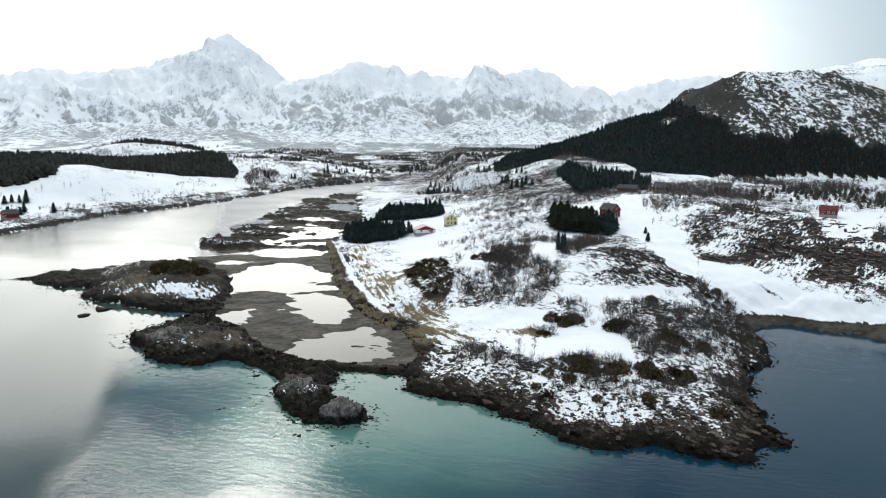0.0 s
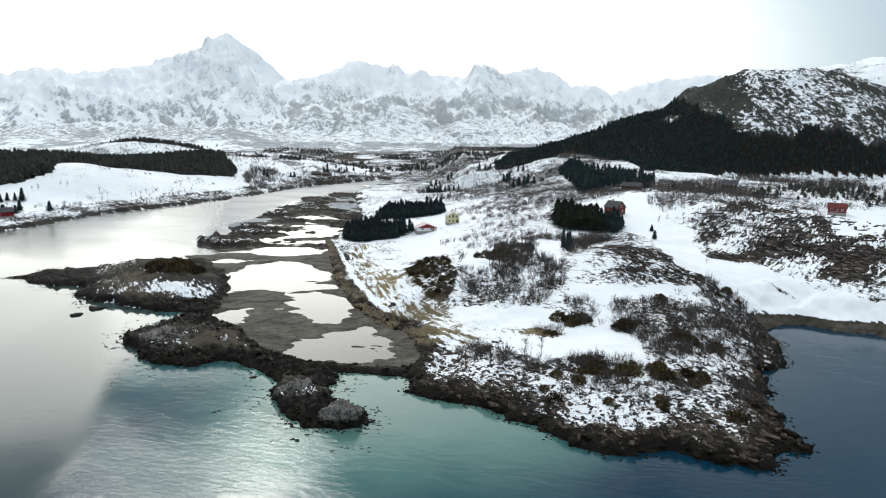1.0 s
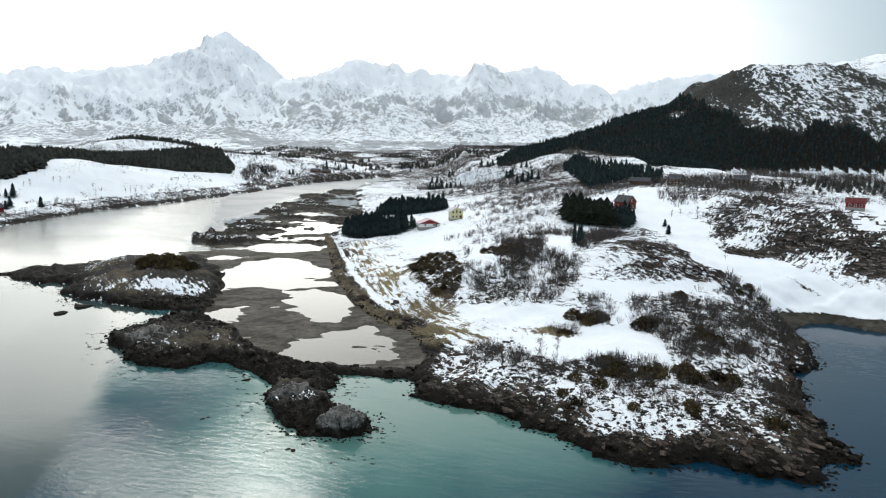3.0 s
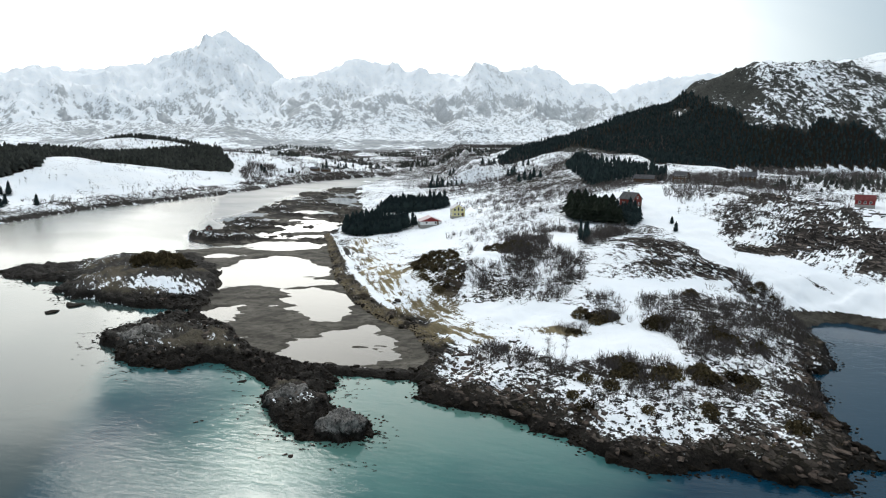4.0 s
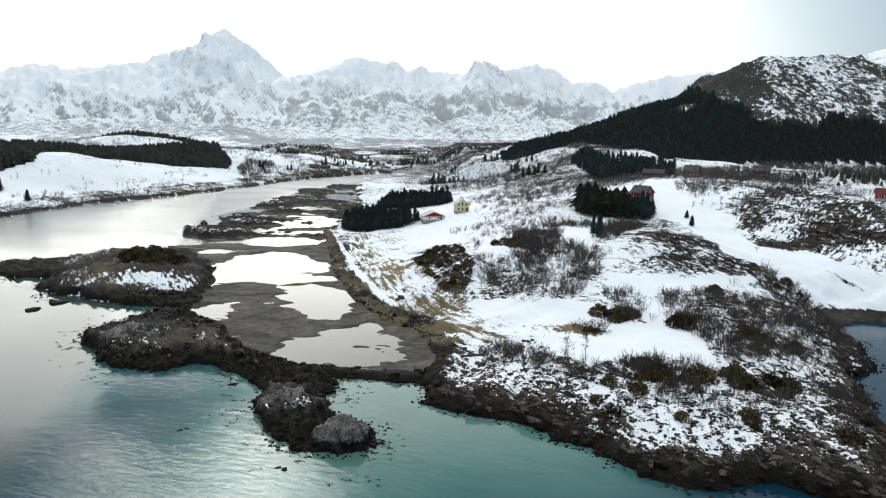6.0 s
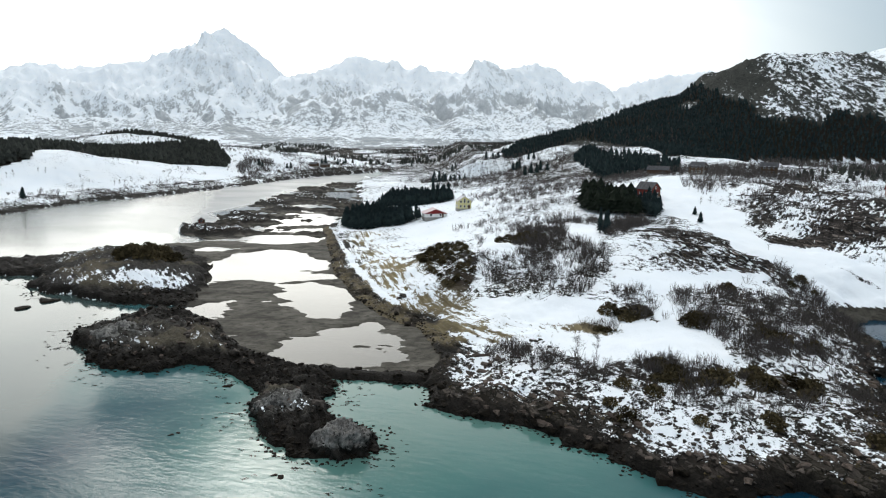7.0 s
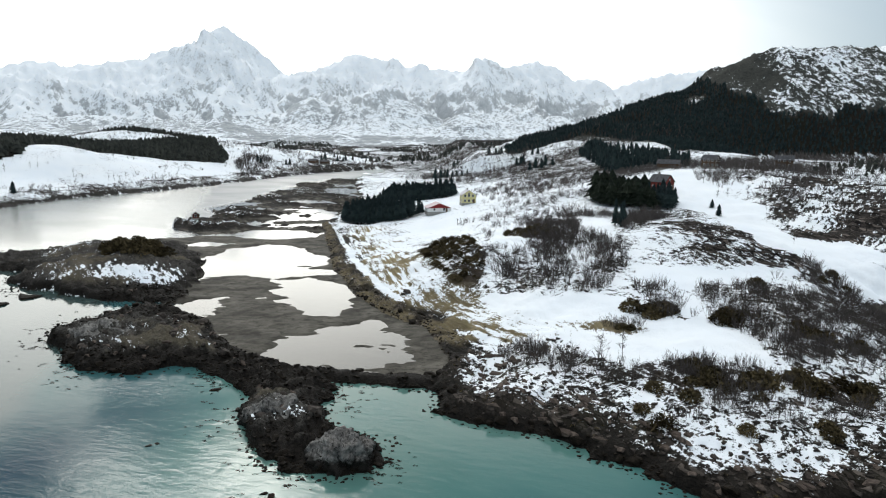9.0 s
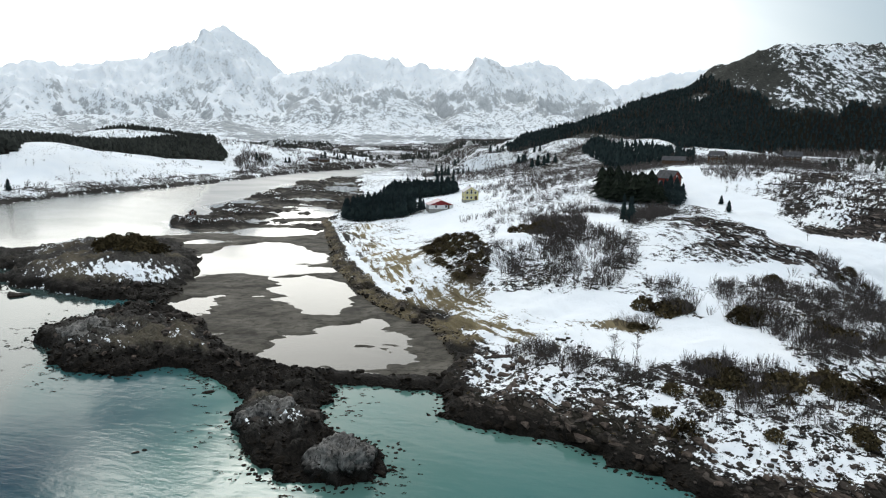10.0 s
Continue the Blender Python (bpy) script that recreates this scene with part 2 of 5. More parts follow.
    wet = k.math("MAXIMUM", k.attr("weed"), k.math("MULTIPLY", k.attr("mud"), 0.8))
    rough = k.span(wet, 0, 1, 0.9, 0.72)
    relief = k.math("ADD", k.math("MULTIPLY", mid, 1.0), k.math("MULTIPLY", fine, 0.5))
    depth = k.span(k.math("MULTIPLY", k.attr("mud"), 1.0), 0, 1, 1.0, 0.15)
    return k.done(colour, rough, k.bump(relief, 0.9, k.math("MULTIPLY", depth, k.span(cover, 0, 1, 0.9, 0.35))))


def water_material():
    k = Nodes("sea_water")
    # pale sand close in, deep blue off the point and down the channel
    shelf = k.math("ADD", k.attr("shallow"), k.math("MULTIPLY", k.math("SUBTRACT", k.noise(0.02, 5, 0.55, 0.6), 0.5), 0.7))
    colour = k.mix(k.span(shelf, 0.2, 0.8), (0.003, 0.027, 0.051), (0.058, 0.154, 0.141))
    colour = k.mix(k.span(shelf, 0.75, 1.1), colour, (0.095, 0.172, 0.147))
    colour = k.mix(k.attr("pool"), colour, (0.05, 0.047, 0.04))
    colour = k.mix(k.math("MULTIPLY", k.attr("slick"), 0.85), colour, (0.045, 0.066, 0.062))
    ripple = k.noise(0.75, 5, 0.6, 0.3, (0.4, 1.0, 1.0, -14))
    swell = k.noise(0.13, 5, 0.5, 0.8, (0.6, 1.0, 1.0, -20))
    gusts = k.span(k.noise(0.02, 5, 0.6, 0.6, (0.6, 1.0, 1.0, -12)), 0.42, 0.62)
    slick, wind = k.attr("slick"), k.attr("wind")
    lively = k.math("ADD", 0.06, k.math("MULTIPLY", gusts, 0.13))
    lively = k.math("ADD", lively, k.math("MULTIPLY", wind, k.span(gusts, 0, 1, 0.14, 0.32)))
    lively = k.math("MULTIPLY", lively, k.span(slick, 0, 1, 1.0, 0.22))
    lively = k.math("MULTIPLY", lively, k.span(k.attr("pool"), 0.2, 1.0, 1.0, 0.2))
    lap = k.math("ADD", k.math("MULTIPLY", ripple, 0.40), k.math("MULTIPLY", swell, 0.62))
    rough = k.math("ADD", k.span(k.attr("breeze"), 0, 1, 0.04, 0.32), k.span(gusts, 0, 1, 0.0, 0.07))
    return k.done(colour, k.math("MULTIPLY", rough, k.span(slick, 0, 1, 1.0, 0.7)), k.bump(lap, 0.75, lively), IOR=1.33, Specular_IOR_Level=k.span(slick, 0, 1, 0.34, 0.62))


def rock_material(name, dark, pale):
    k = Nodes(name)
    a, b = k.noise(0.7, 7, 0.65, 0.4), k.noise(4.0, 4, 0.6)
    colour = k.mix(k.span(a, 0.3, 0.7), dark, pale)
    colour = k.mix(k.span(b, 0.55, 0.7, 0, 0.6), colour, (dark[0] * 0.6, dark[1] * 0.6, dark[2] * 0.55))
    colour = k.mix(k.span(k.rand(), 0, 1, 0, 0.45), colour, dark)
    return k.done(colour, 0.75, k.bump(k.math("ADD", a, k.math("MULTIPLY", b, 0.3)), 0.5, 0.8))


def plant_material(name, dark, pale, rough=0.85):
    k = Nodes(name)
    colour = k.mix(k.span(k.math("ADD", k.math("MULTIPLY", k.noise(0.5, 3), 0.6), k.math("MULTIPLY", k.island(), 0.4)), 0.25, 0.7), dark, pale)
    colour = k.mix(k.span(k.rand(), 0, 1, 0, 0.35), colour, dark)
    return k.done(colour, rough)


def paint_material(name, colour, wear, board=2.5):
    """Painted weatherboard, faded and streaked."""
    k = Nodes(name)
    a = k.noise(0.8, 5, 0.6)
    grain = k.noise(board, 4, 0.6, 0.0, (6.0, 6.0, 0.4, 0))
    c = k.mix(k.span(a, 0.4, 0.7, 0, 0.4), colour, wear)
    c = k.mix(k.span(grain, 0.5, 0.8, 0, 0.4), c, (colour[0] * 0.6, colour[1] * 0.6, colour[2] * 0.6))
    return k.done(c, 0.6, k.bump(grain, 0.01, 0.5))


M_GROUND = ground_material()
M_WATER = water_material()
M_ROCK = rock_material("coast_rock", (0.02, 0.017, 0.015), (0.11, 0.092, 0.08))
M_WEEDROCK = rock_material("weedy_rock", (0.006, 0.005, 0.004), (0.026, 0.02, 0.014))
M_SPRUCE = plant_material("spruce_needles", (0.012, 0.019, 0.021), (0.030, 0.046, 0.045))
M_PINE = plant_material("pine_needles", (0.008, 0.012, 0.009), (0.021, 0.027, 0.018))
# paled woods: aerial haze is painted into the foliage colour
M_HAZEWOOD = plant_material("hazed_wood", (0.027, 0.030, 0.027), (0.066, 0.068, 0.058))
M_BARK = plant_material("bark", (0.03, 0.024, 0.02), (0.07, 0.058, 0.048))
M_SLAB = rock_material("bedded_rock", (0.014, 0.011, 0.010), (0.22, 0.17, 0.14))
M_WALLSTONE = rock_material("wall_stone", (0.05, 0.043, 0.036), (0.29, 0.25, 0.21))
M_TWIG = plant_material("bare_twigs", (0.042, 0.036, 0.034), (0.15, 0.132, 0.124))
M_HEATH = plant_material("juniper_heath", (0.024, 0.02, 0.011), (0.125, 0.096, 0.05))
M_RED = paint_material("red_paint", (0.2, 0.026, 0.028), (0.28, 0.07, 0.06))
M_BARN = paint_material("barn_red_paint", (0.13, 0.028, 0.022), (0.2, 0.07, 0.055))
M_WHITE = paint_material("white_paint", (0.72, 0.72, 0.7), (0.55, 0.54, 0.5))
M_CREAM = paint_material("cream_paint", (0.62, 0.56, 0.27), (0.5, 0.45, 0.28))
M_BROWN = paint_material("brown_stain", (0.09, 0.055, 0.035), (0.14, 0.1, 0.07))
M_ROOFSNOW = paint_material("snowy_roof", (0.62, 0.6, 0.62), (0.3, 0.27, 0.28))
M_ROOFRED = paint_material("red_roof", (0.13, 0.03, 0.03), (0.22, 0.10, 0.09))
M_ROOFPINK = paint_material("faded_red_roof", (0.60, 0.47, 0.48), (0.68, 0.62, 0.62))
M_SLATE = paint_material("slate_roof", (0.055, 0.055, 0.06), (0.16, 0.16, 0.17))
M_CONCRETE = paint_material("concrete", (0.3, 0.29, 0.27), (0.22, 0.21, 0.2))
M_PANE = Nodes("window_glass").done((0.02, 0.025, 0.03), 0.06, IOR=1.45)


# ---- the lie of the land ----
def lattice(ix, iy, seed):
    """A value from 0 to 1 for each whole-numbered place."""
    h = (ix.astype(np.int64) * 374761393 + iy.astype(np.int64) * 668265263 + seed * 974711) & 0xFFFFFFFF
    h = ((h ^ (h >> 13)) * 1274126177) & 0xFFFFFFFF
    return ((h ^ (h >> 16)) & 0xFFFF) / 65535.0


def value_noise(x, y, seed):
    ix, iy = np.floor(x), np.floor(y)
    u, v = x - ix, y - iy
    u, v = u * u * u * (u * (6 * u - 15) + 10), v * v * v * (v * (6 * v - 15) + 10)
    a, b = lattice(ix, iy, seed), lattice(ix + 1, iy, seed)
    c, d = lattice(ix, iy + 1, seed), lattice(ix + 1, iy + 1, seed)
    return (a + (b - a) * u) * (1 - v) + (c + (d - c) * u) * v


def fbm(x, y, size, octaves=4, seed=1, gain=0.5):
    """Rolling noise from about -1 to 1; size: metres across the largest swells."""
    total, amp, norm, f = 0.0, 1.0, 0.0, 1.0 / size
    for i in range(octaves):
        cx, cy = x * f * 0.8 + y * f * 0.6, -x * f * 0.6 + y * f * 0.8
        total = total + amp * (2 * value_noise(cx + 31.7 * i, cy - 17.3 * i, seed + i) - 1)
        norm, amp, f = norm + amp, amp * gain, f * 2.03
    return total / norm * 1.5


def ridged(x, y, size, octaves=5, seed=1, gain=0.55):
    """Sharp-crested noise from 0 to 1."""
    total, amp, norm, f = 0.0, 1.0, 0.0, 1.0 / size
    for i in range(octaves):
        cx, cy = x * f * 0.8 + y * f * 0.6, -x * f * 0.6 + y * f * 0.8
        total = total + amp * (1 - np.abs(2 * value_noise(cx + 11.3 * i, cy + 7.9 * i, seed + i) - 1)) ** 2
        norm, amp, f = norm + amp, amp * gain, f * 2.1
    return total / norm


def step(v, lo, hi):
    t = np.clip((v - lo) / (hi - lo), 0, 1)
    return t * t * (3 - 2 * t)


def blob(x, y, cx, cy, rx, ry, turn=0.0):
    """1 at the middle of a soft oval, falling to nothing outside it."""
    c, s = math.cos(radians(turn)), math.sin(radians(turn))
    u, v = (x - cx) * c + (y - cy) * s, -(x - cx) * s + (y - cy) * c
    return np.exp(-((u / rx) ** 2 + (v / ry) ** 2))


def inside(x, y, outline):
    """Signed distance to a closed outline, positive within it."""
    pts = np.array(outline, float)
    best = np.full(np.shape(x), 1e18)
    odd = np.zeros(np.shape(x), bool)
    for (ax, ay), (bx, by) in zip(pts, np.roll(pts, -1, 0)):
        ex, ey = bx - ax, by - ay
        t = np.clip(((x - ax) * ex + (y - ay) * ey) / (ex * ex + ey * ey), 0, 1)
        best = np.minimum(best, (x - ax - t * ex) ** 2 + (y - ay - t * ey) ** 2)
        if ay != by:
            odd ^= ((ay > y) != (by > y)) & (x < ex * (y - ay) / (by - ay) + ax)
    return np.where(odd, 1, -1) * np.sqrt(best)


def near_line(x, y, line):
    """Distance to an open line."""
    best = np.full(np.shape(x), 1e18)
    for (ax, ay), (bx, by) in zip(line, line[1:]):
        ex, ey = bx - ax, by - ay
        t = np.clip(((x - ax) * ex + (y - ay) * ey) / (ex * ex + ey * ey), 0, 1)
        best = np.minimum(best, (x - ax - t * ex) ** 2 + (y - ay - t * ey) ** 2)
    return np.sqrt(best)


def zone(x, y, outline, soft=2.5, ragged=0.0):
    """1 within an outline, falling to nothing past its soft and ragged edge."""
    xs, ys = [p[0] for p in outline], [p[1] for p in outline]
    out = np.zeros(np.shape(x))
    m = soft + 1.5 * ragged
    near = (x > min(xs) - m) & (x < max(xs) + m) & (y > min(ys) - m) & (y < max(ys) + m)
    if np.any(near):
        d = inside(x[near], y[near], outline)
        if ragged:
            d = d + ragged * fbm(x[near], y[near], 6, 3, 46)
        out[near] = step(d, -soft, soft)
    return out


# open snow between the thickets
FIELDS = [
    [(6, 235), (25, 229), (41, 222), (40, 210), (49, 203), (54, 222), (57, 221), (56, 204), (58, 194), (58, 176), (56, 181), (47, 185), (37, 185), (31, 182), (22, 194), (14, 209)],
    [(48, 249), (55, 245), (75, 244), (97, 253), (97, 249), (84, 240), (73, 234), (55, 227), (48, 237)],
    [(48, 328), (57, 313), (48, 268), (42, 284)],
    [(13, 329), (20, 292), (22, 269), (15, 265), (11, 274)],
    [(126, 469), (128, 430), (112, 367), (123, 328), (114, 314), (115, 293), (134, 284), (141, 260), (162, 242), (230, 236), (159, 236), (140, 242), (118, 249), (114, 253), (104, 260), (97, 276), (100, 325), (89, 339)],
    [(216, 392), (254, 393), (204, 313), (188, 324)]]
# where bare scrub stands thick: outline and how thick
SCRUB = [
    ([(7, 265), (18, 276), (30, 291), (43, 278), (51, 264), (47, 245), (38, 231), (31, 227), (22, 235), (10, 243)], 0.75),
    ([(24, 310), (34, 330), (44, 296), (42, 276), (30, 275)], 0.6),
    ([(45, 229), (55, 229), (49, 206), (43, 210)], 0.65),
    ([(58, 230), (74, 231), (95, 236), (114, 243), (106, 214), (91, 198), (66, 180), (60, 182), (59, 195), (57, 209)], 0.55),
    ([(4, 206), (18, 199), (30, 187), (37, 185), (53, 185), (58, 177), (58, 168), (42, 170), (28, 174), (11, 186)], 0.65),
    ([(101, 260), (115, 256), (112, 245), (96, 235)], 0.65),
    ([(60, 322), (82, 338), (82, 321), (64, 289), (54, 273)], 0.7)]
CAPE = [(55, 162), (66, 176), (90, 186), (100, 200), (94, 150), (78, 128), (54, 134)]
JUNIPERS_AT = [(-15, 300), (-9, 326), (4, 318), (7, 265), (5, 244), (-4, 248), (-7, 264), (-12, 274)]
KNOLL = [(53, 250), (61, 267), (81, 322), (97, 331), (97, 302), (98, 267), (101, 257), (87, 248), (67, 246)]
MAINLAND = [
    (4000, 60), (600, 190), (300, 215), (200, 226), (157, 226), (133, 242), (117, 239), (113, 216), (105, 196), (95, 190),
    (92, 176), (86, 172), (86, 163), (84, 150), (81, 143), (71, 132), (63, 135), (52, 139), (38, 140), (28, 145),
    (21, 156), (14, 163), (5, 167), (-3, 173), (-7, 184), (-4, 202), (-10, 226), (-22, 240), (-33, 264), (-46, 301),
    (-56, 350), (-73, 428), (-62, 520), (-78, 640), (-95, 755), (-105, 860), (-92, 1000), (-84, 1042), (-100, 1200), (-600, 2400), (-4000, 5200), (4000, 5200)]
FLATS = [
    (-7, 184), (5, 210), (-20, 300), (-50, 440), (-50, 640), (-80, 770), (-120, 775), (-140, 740), (-149, 665),
    (-146, 569), (-159, 494), (-138, 458), (-151, 419), (-139, 394), (-121, 380), (-136, 366), (-120, 330), (-102, 290),
    (-84, 248), (-70, 222), (-48, 198), (-28, 188), (-16, 188)]
ISLET = [(-148, 350), (-165, 328), (-183, 326), (-196, 305), (-165, 287), (-144, 291), (-148, 277), (-137, 264),
         (-107, 253), (-84, 249), (-86, 280), (-103, 322), (-120, 350)]
SPIT = [(-84, 246), (-93, 244), (-101, 220), (-98, 211), (-80, 192), (-70, 191), (-58, 193), (-45, 181), (-39, 170), (-34, 155),
        (-27, 150), (-18, 147), (-13, 152), (-15, 159), (-22, 163), (-24, 168), (-26, 175), (-25, 184), (-33, 193), (-48, 201), (-60, 215), (-70, 232)]
FAR_SHORE = [(-84, 1042), (-146, 944), (-193, 811), (-222, 691), (-247, 611), (-275, 563), (-284, 495), (-290, 437), (-330, 370),
             (-430, 250), (-800, 120), (-4000, 60), (-4000, 5200), (-600, 2400), (-100, 1200)]
POOLS = [
    [(-114, 318), (-101, 321), (-97, 330), (-95, 343), (-83, 357), (-66, 347), (-54, 330), (-48, 310), (-44, 292), (-54, 287), (-63, 284), (-73, 289), (-80, 287), (-85, 283), (-90, 277), (-97, 292)],
    [(-62, 281), (-51, 287), (-43, 282), (-38, 274), (-34, 273), (-30, 259), (-32, 250), (-33, 238), (-39, 236), (-44, 239), (-44, 246), (-52, 253), (-49, 258), (-57, 266)],
    [(-48, 215), (-38, 221), (-33, 224), (-24, 228), (-24, 232), (-20, 222), (-16, 219), (-13, 215), (-15, 204), (-17, 196), (-25, 193), (-30, 195), (-33, 190), (-40, 194), (-43, 200)],
    [(-83, 247), (-79, 254), (-71, 256), (-68, 248), (-68, 237), (-74, 236), (-80, 241)],
    [(-100, 376), (-84, 372), (-66, 380), (-64, 398), (-78, 404), (-96, 392)],
    [(-118, 352), (-104, 350), (-98, 356), (-112, 360)]]
SEA_WALL = [(-73, 428), (-56, 350), (-46, 301), (-33, 264), (-22, 240), (-10, 226), (0, 214)]
TRACK = [(-69, 430), (-51, 359), (-38, 307), (-26, 268), (-15, 238), (0, 217), (9, 206)]
# broad swells of the ground: place, reach, height
HILLS = [
    (35, 265, 40, 7.8), (15, 300, 40, 7.6), (65, 365, 45, 11.2), (95, 370, 40, -4.7), (80, 275, 22, 7.5), (55, 215, 25, 3.2),
    (45, 165, 25, 2.4), (85, 200, 28, 2.8), (150, 345, 45, 11.6), (130, 430, 60, 19.7), (215, 380, 60, -2.6), (240, 520, 80, 16.4),
    (150, 650, 80, 44.2), (45, 540, 60, 6.3), (-15, 420, 40, 1.5), (-45, 420, 35, -0.9), (-30, 320, 45, -3.8), (40, 420, 50, 4.7),
    (150, 260, 45, 2.2), (240, 280, 60, 14.5), (90, 630, 60, -8.1), (10, 220, 30, -1.8), (-5, 650, 80, 2.3), (300, 430, 80, 23.4),
    (100, 320, 30, 1.8)]
# the wooded hill: crest height along x, and where its slope begins
HILL_X = [0, 65, 75, 140, 204, 255, 292, 323, 355, 393, 419, 450, 520, 650, 900]
HILL_Z = [18, 34, 44, 60, 82, 99, 122, 140, 149, 149, 150, 141, 120, 95, 90]
# the ranges, shaped to fit the camera's view: bearing in degrees and crest-line rise
RANGE_A = [-60, -33, -31.8, -30.3, -28.4, -25.7, -23.4, -21.8, -20.0, -18.7, -17.5, -16.8, -15.6, -14.3, -13.5, -12, -9]
RANGE_AZ = [.06, .0655, .0732, .0781, .0731, .0838, .088, .1002, .1106, .1212, .1349, .1266, .1127, .0947, .08, .06, .03]
RANGE_B = [-18, -15, -13.5, -11.5, -10.2, -7.2, -4.5, -3.6, -.8, 1.5, 2.7, 4.2, 6.8, 8.6, 9.7, 11.1, 12.7, 14.1, 16, 20]
RANGE_BZ = [.0, .05, .074, .077, .0893, .1037, .0969, .0839, .0846, 0.083, .092, .0876, .097, .0892, .0737, .0697, .0619, .0311, -.005, -.02]
RANGE_C = [9, 13.3, 15.9, 17.9, 20.0, 20.6, 23, 30, 45, 60]
RANGE_CZ = [.04, .0619, .0768, .0816, .0883, .083, .07, .07, .08, .06]


HILL_WOOD = [(55, 735), (74, 728), (98, 735), (121, 742), (137, 734), (146, 718), (151, 700), (165, 645), (168, 580), (205, 572), (249, 630), (262, 640), (300, 645), (335, 648), (400, 645), (700, 645), (800, 700), (800, 860), (60, 860)]
BANK_WOOD = [(-368, 596), (-356, 622), (-385, 690), (-425, 745), (-335, 800), (-300, 822), (-262, 842), (-268, 880), (-330, 1000), (-420, 1060), (-900, 950), (-900, 560), (-430, 585)]


def on_slope(x, y, z):
    """Where the hill is wooded: up to an uneven tree line."""
    line = np.interp(x, [0, 255, 272, 300, 330, 365, 400, 425, 450, 480, 560, 800], [300, 300, 100, 74, 70, 76, 66, 72, 56, 100, 118, 110]) + 9 * fbm(x, y, 24, 3, 7)
    return (z < line) & (z > 16) & (blob(x, y, 248, 776, 12, 16) < 0.5) & (y < 860)


def land(x, y):
    """Height of the ground and what covers it, at arrays of places."""
    wob = 2.2 * fbm(x, y, 14, 3, 5) + 1.5 * fbm(x, y, 6, 3, 8) + 0.7 * fbm(x, y, 2.8, 2, 9)
    rng, bearing = np.hypot(x - 5.7, y + 3), np.degrees(np.arctan2(x - 5.7, y + 3))
    far = step(rng, 500, 1200)
    wob = wob * (1 + 3 * far)
    dm = inside(x, y, MAINLAND) + wob * np.where(near_line(x, y, SEA_WALL) < 14, 0.25, 1.0)
    df, di = inside(x, y, FLATS) + wob, inside(x, y, ISLET) + wob * 1.1
    ds, dl = inside(x, y, SPIT) + wob * 0.9, inside(x, y, FAR_SHORE) + wob

    # mainland
    swell = np.full(np.shape(x), 2.0)
    for cx, cy, r, a in HILLS:
        swell = swell + a * np.exp(-((x - cx) ** 2 + (y - cy) ** 2) / (2 * r * r))
    swell = swell + np.clip(rng - 800, 0, 1900) * 0.005
    crag = ridged(x, y, 16, 4, 21)
    outcrop = np.clip(blob(x, y, 82, 276, 22, 24, -30) + blob(x, y, 98, 262, 8, 14) + blob(x, y, 155, 320, 34, 40, -25) + blob(x, y, 185, 345, 40, 40) + 0.9 * blob(x, y, 190, 285, 40, 40)
                      + blob(x, y, 165, 390, 40, 20) + 0.5 * blob(x, y, 20, 268, 24, 24), 0, 1)
    ledges = np.clip(blob(x, y, 158, 318, 36, 44, -25) + blob(x, y, 190, 345, 45, 45) + 0.9 * blob(x, y, 195, 285, 45, 45) + blob(x, y, 170, 392, 40, 20), 0, 1)
    coast = np.exp(-np.clip(dm, 0, None) / 14) * (1 - 0.9 * step(x, 107, 118) * step(y, 205, 225))
    along = (x * 0.83 + y * 0.55) / 4.5 + 1.2 * fbm(x, y, 18, 3, 35)
    slabs = (along - np.floor(along)) * (0.35 + 0.5 * crag)
    bankside = step(near_line(x, y, SEA_WALL), 20, 10)
    rise = 2.0 * (1 - np.exp(-np.clip(dm, 0, None) / (3.0 + 3.5 * bankside)))
    hm = rise + (swell - 2) * step(dm, 0, 26) + (crag - 0.4) * (3.2 * outcrop + 3.0 * coast * step(dm, 0, 4)) + slabs * (1.6 * coast + 0.9 * outcrop) * step(dm, 0, 3) + 1.5 * coast * (ridged(x, y, 5, 3, 36) - 0.4) * step(dm, 0, 2) + 0.5 * fbm(x, y, 9, 3, 33) * step(dm, 0, 8)
    hm = hm + 5 * fbm(x, y, 160, 4, 40) * far
    # wooded hill and the snowy one behind it
    crest = np.interp(x, HILL_X, HILL_Z) + 5 * fbm(x, y, 40, 4, 51)
    foot = np.interp(x, [0, 60, 200, 285, 600], [740, 690, 600, 640, 640])
    up = np.clip((y - foot) / (800 - foot), 0, 1)
    up = np.where(up < 0.3, up * 1.351, up ** 0.75)
    hill = np.where(y < 800, 30 + (crest - 30) * up, 30 + (crest - 30) * np.exp(-((y - 800) / 260) ** 2)) - 30 * step(x, 40, -40)
    craggy = step(hill, 85, 120)
    hill = hill + (ridged(x, y, 45, 5, 60) - 0.45) * (4 + 11 * craggy) * up - 9 * blob(x, y, 372, 796, 14, 14)
    back = np.interp(x, [250, 500, 727, 793, 868, 1200, 2500], [20, 150, 205, 218, 224, 262, 300]) + 8 * fbm(x, y, 90, 4, 55)
    back = 20 + (back - 20) * np.exp(-((y - 1400) / 330) ** 2) + 6 * ridged(x, y, 60, 4, 66)
    hm = np.where(dm > 0, np.maximum(hm, np.maximum(np.where(y > foot, hill, 30 * step(y, foot - 80, foot) * step(x, 40, 130) - 9 * (y < foot - 80)), np.where(y > 850, back, -9) * step(x, 200, 400))), hm)
    # far shore of the channel
    bank = 5.0 * (1 - np.exp(-np.clip(dl, 0, None) / 10))
